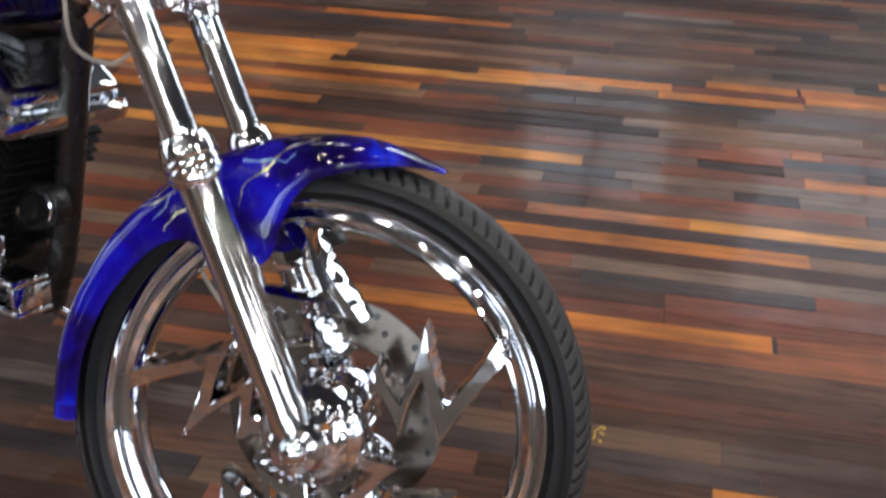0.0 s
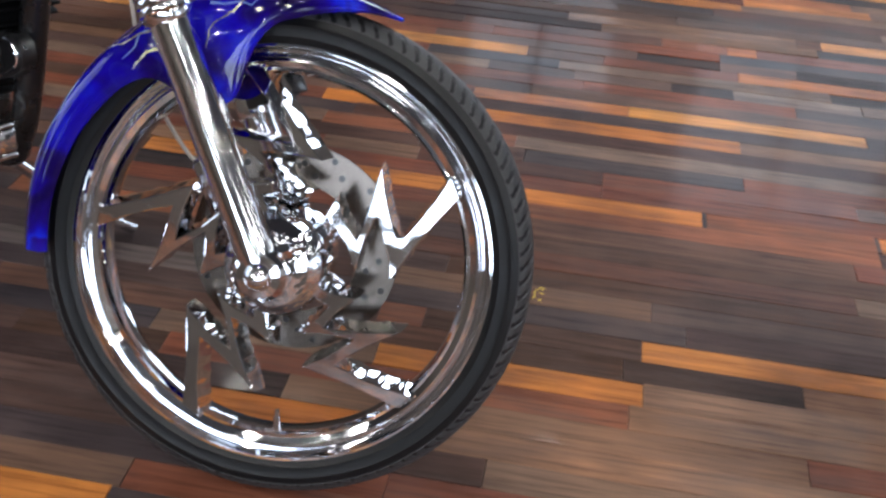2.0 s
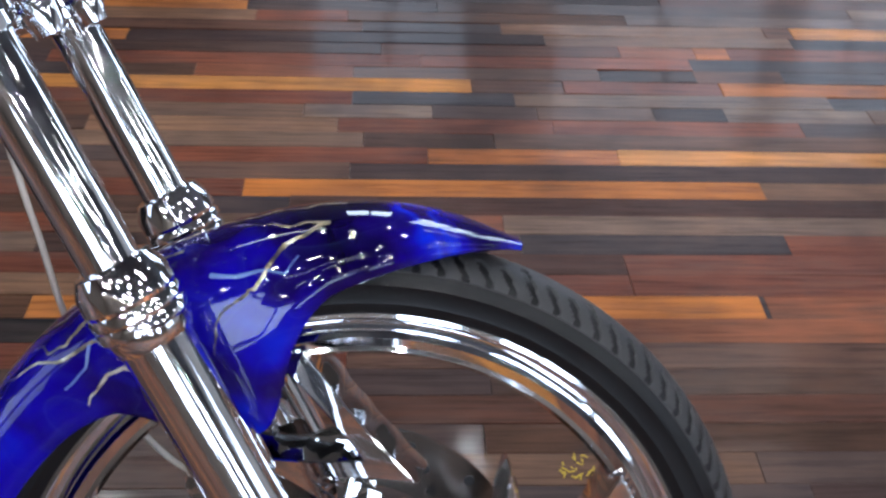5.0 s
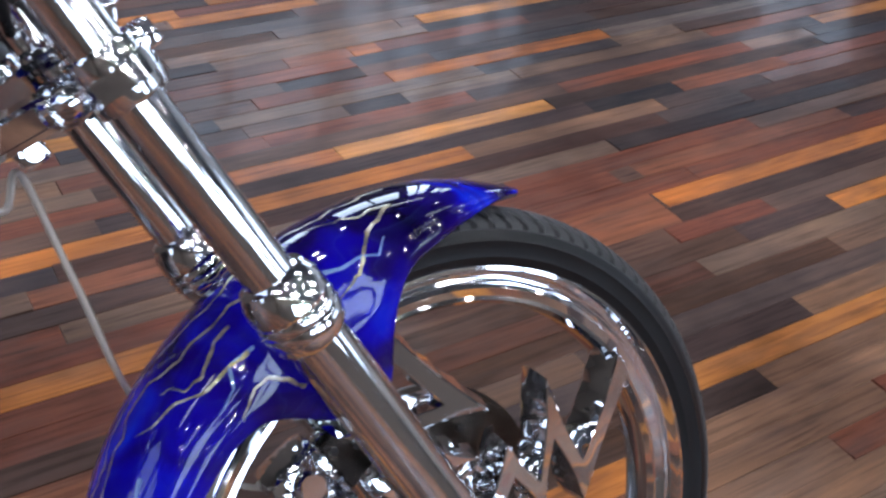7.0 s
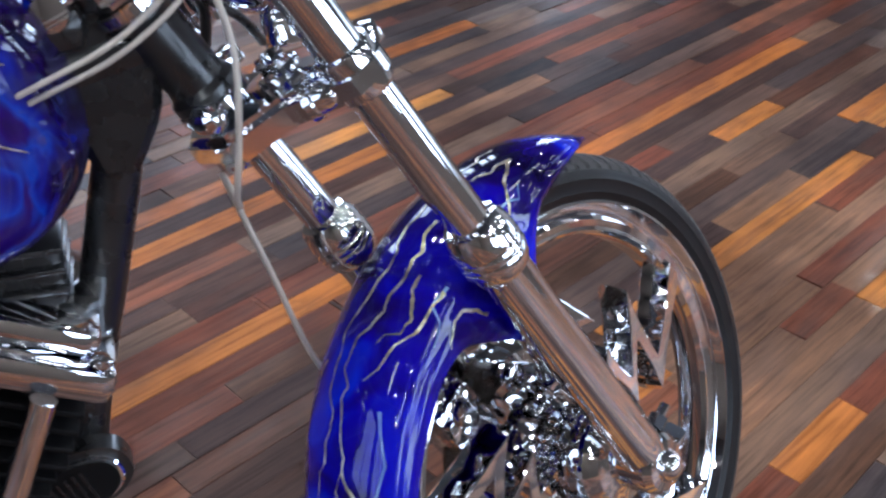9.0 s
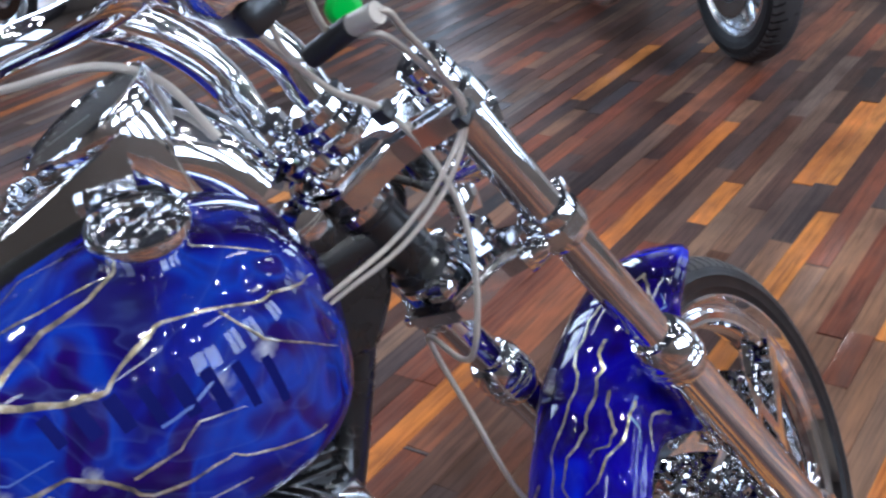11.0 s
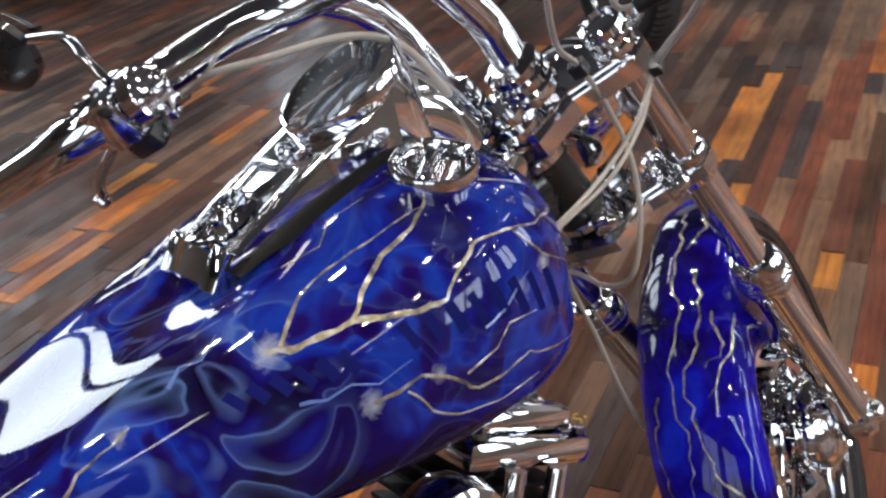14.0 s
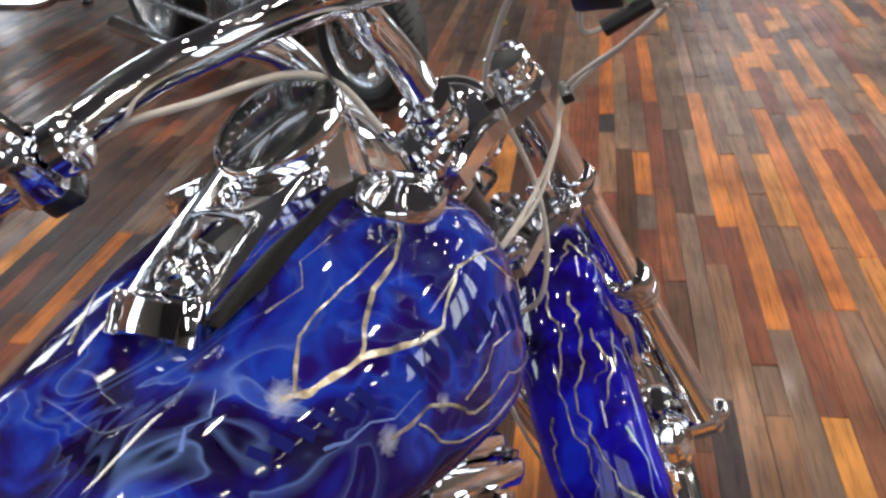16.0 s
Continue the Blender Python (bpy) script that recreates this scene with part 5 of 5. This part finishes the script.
part("badge", lathe([(0.0, -0.040), (0.012, -0.0395), (0.014, -0.0375), (0.014, -0.0366)], 24, "y"), CHROME, horn, at=horn_at @ Matrix.Diagonal((1.4, 1.0, 0.8, 1.0)))
box_at = Matrix.Translation((-0.13, -0.06, 0.33)) @ Matrix.Rotation(radians(-12), 4, "Y")
ctl = part("forward_control", merge(box(-0.05, 0.04, -0.03, 0.03, -0.028, -0.018, 0.004), box(-0.05, 0.04, -0.03, 0.03, 0.018, 0.028, 0.004), box(0.028, 0.04, -0.03, 0.03, -0.018, 0.018, 0.004), box(-0.05, -0.03, -0.03, 0.03, -0.018, 0.018, 0.004)), CHROME, bike, "chrome forward control mount", box_at)
part("pedal_arm", tube([(-0.03, -0.02, 0.02), (0.02, -0.03, 0.06), (0.05, -0.04, 0.1)], 0.007, 12), CHROME, ctl, at=box_at)
stand = part("side_stand", tube([(-0.24, 0.03, 0.25), (-0.21, 0.17, 0.12), (-0.19, 0.27, 0.047)], 0.011, 14), CHROME, bike, "chrome side stand on the floor")

# rear wheel on which the bike stands
rear_at = Matrix.Translation((-1.30, -0.045, 0.312))
rear_wheel = part("rear_wheel", rim(0.226, 0.205, 0.186, 0.06), CHROME, bike, "polished chrome rear rim", rear_at)
part("tyre", tyre(0.17, 0.315, 0.22), RUBBER, rear_wheel, "wide black rear tyre", rear_at)
part("hub", lathe([(0.0, -0.09), (0.04, -0.085), (0.06, -0.05), (0.06, 0.05), (0.04, 0.085), (0.0, 0.09)], 32, "y"), CHROME, rear_wheel, at=rear_at)
for k in range(5):
    part("spoke", box(0.05, 0.19, -0.014, 0.014, -0.012, 0.012, 0.004, Matrix.Rotation(radians(72 * k), 4, "Y")), CHROME, rear_wheel, at=rear_at)
part("swing_arm", merge(tube([(-0.62, 0.12, 0.30), (-1.30, 0.10, 0.312)], 0.018, 16, straight=True), tube([(-0.62, -0.12, 0.30), (-1.30, -0.18, 0.312)], 0.018, 16, straight=True)), BLACK, bike, "black swing arm")

# yellow chalk mark on the floor
def chalk(u, v):
    r = random.Random(4)
    t = thing("floor_mark", ROOM @ pose(u, v, 0.0012), "smudged yellow paint mark on wooden floor", "floor mark")
    for k in range(34):
        x, y, l = r.uniform(-0.045, 0.045), r.uniform(-0.022, 0.022), r.uniform(0.004, 0.012)
        part("smear", box(-l / 2, l / 2, -0.0012, 0.0012, 0, 0.0006), YELLOW, t, at=Matrix.Translation((x, y, 0)) @ Matrix.Rotation(r.uniform(0, math.pi), 4, "Z"))


chalk(CHALK[0], CHALK[1])
chalk(CHALK2[0], CHALK2[1])


# other motorcycles on show, of which the front ends come into view
def shown_bike(x, y, heading, wide, radius, label):
    """The front end of a parked motorcycle: wheel, fork legs, fender and lamp."""
    m = Matrix.Translation((x, y, radius)) @ Matrix.Rotation(heading, 4, "Z")
    b = thing("parked_motorcycle", m, label, "motorcycle", "parked motorcycles")
    w = part("front_wheel", rim(radius * 0.68, radius * 0.63, radius * 0.59, wide * 0.38), ALLOY, b, "cast alloy wheel")
    part("tyre", tyre(wide, radius, radius * 0.665), RUBBER, w)
    part("tread", tread(wide, radius, radius * 0.665, 60), TREAD, w)
    for k in range(10):
        a = Matrix.Rotation(radians(36 * k), 4, "Y")
        part("spoke", box(0.04, radius * 0.6, -0.018, 0.018, -0.010, 0.010, 0.004), ALLOY, w, at=a)
    part("hub", lathe([(0.0, -0.08), (0.035, -0.075), (0.05, -0.05), (0.05, 0.05), (0.035, 0.075), (0.0, 0.08)], 28, "y"), ALLOY, w)
    for s in (-1, 1):
        part("brake_disc", lathe([(0.14, s * 0.068), (0.14, s * 0.073), (0.085, s * 0.073), (0.085, s * 0.068)], 48, "y", True), DISC, w)
        up = Matrix.Rotation(radians(-28), 4, "Y")
        leg = part("fork_leg", lathe([(0.0, -0.03), (0.028, -0.025), (0.03, 0.0), (0.03, 0.36), (0.021, 0.365), (0.021, 0.62)], 24), BLACK, b, "black fork leg", up @ Matrix.Translation((0, s * (wide / 2 + 0.045), 0)))
        part("caliper", box(-0.09, -0.03, -0.03, 0.03, 0.08, 0.16, 0.01), BLACK, leg, at=up @ Matrix.Translation((0, s * (wide / 2 + 0.01), 0)))
    rows = []
    for i in range(25):
        p = radians(35 + 115 * i / 24)
        rows.append([Vector(((radius + 0.03 - 0.03 * abs(v) ** 3) * math.cos(p), v * (wide / 2 + 0.012), (radius + 0.03 - 0.03 * abs(v) ** 3) * math.sin(p))) for v in np.linspace(-1, 1, 13)])
    part("fender", sheet(rows), BLACK, b, "gloss black front fender")
    part("headlight", lathe([(0.0, -0.1), (0.06, -0.08), (0.085, -0.02), (0.088, 0.03), (0.08, 0.04), (0.0, 0.045)], 32, "x"), CHROME, b, at=Matrix.Translation((-0.22, 0, 0.60)))
    part("yoke", box(-0.36, -0.26, -wide / 2 - 0.09, wide / 2 + 0.09, 0.50, 0.56, 0.01), BLACK, b)
    part("engine_block", merge(box(-0.95, -0.5, -0.15, 0.15, -0.15, 0.12, 0.03), box(-1.0, -0.4, -0.13, 0.13, 0.14, 0.36, 0.06)), BLACK, b, "dark engine and tank")
    part("frame_tube", tube([(-0.30, 0, 0.50), (-0.42, 0, 0.20), (-0.50, 0, -0.10), (-0.62, 0, -0.19), (-1.0, 0, -0.19), (-1.2, 0, 0.0)], 0.02), BLACK, b)
    back = Matrix.Translation((-1.62, 0, 0))
    r = part("rear_wheel", rim(radius * 0.68, radius * 0.63, radius * 0.59, wide * 0.5), ALLOY, b, "cast alloy rear wheel", back)
    part("tyre", tyre(wide * 1.3, radius, radius * 0.665), RUBBER, r, at=back)
    part("hub", lathe([(0.0, -0.10), (0.05, -0.09), (0.06, -0.05), (0.06, 0.05), (0.05, 0.09), (0.0, 0.10)], 28, "y"), ALLOY, r, at=back)
    for k in range(10):
        part("spoke", box(0.04, radius * 0.6, -0.018, 0.018, -0.010, 0.010, 0.004), ALLOY, r, at=back @ Matrix.Rotation(radians(36 * k), 4, "Y"))
    for s in (-1, 1):
        part("swing_arm", tube([(-0.95, s * 0.12, -0.06), (-1.62, s * (wide * 0.65 + 0.05), 0.0)], 0.02, straight=True), BLACK, b)
    part("exhaust_pipe", tube([(-0.55, -0.16, -0.02), (-0.65, -0.22, -0.16), (-0.9, -0.23, -0.19), (-1.75, -0.23, -0.15)], (0.03, 0.045), 20), CHROME, b, "long chrome exhaust pipe")
    part("rear_fender", sheet([[Vector((-1.62 + (radius + 0.035 - 0.03 * abs(v) ** 3) * math.cos(p), v * (wide * 0.65 + 0.02), (radius + 0.035 - 0.03 * abs(v) ** 3) * math.sin(p))) for v in np.linspace(-1, 1, 11)] for p in np.linspace(radians(10), radians(150), 25)]), BLACK, b, "gloss black rear fender")
    part("saddle", box(-1.45, -0.85, -0.13, 0.13, 0.30, 0.38, 0.035), LEATHER, b, "black leather saddle")
    stand = part("side_stand", tube([(-0.70, 0.12, -0.15), (-0.80, 0.28, 0.01 - radius + 0.10), (-0.84, 0.41, 0.012 - radius)], 0.012), CHROME, b, "chrome side stand on the floor")
    part("stand_foot", box(-0.87, -0.81, 0.39, 0.44, 0.001 - radius, 0.022 - radius, 0.004), BLACK, stand)


shown_bike(2.86, 1.68, math.atan2(-0.9, -0.42) - 0.45, 0.14, 0.31, "dark motorcycle with alloy front wheel, parked on show")
shown_bike(2.66, 5.08, math.atan2(-0.15, -0.98), 0.13, 0.33, "dark motorcycle with wide tyre, parked far off")
shown_bike(4.86, 2.80, math.atan2(-0.95, -0.3), 0.13, 0.33, "black and chrome motorcycle in a row of show bikes")

lay_floor()
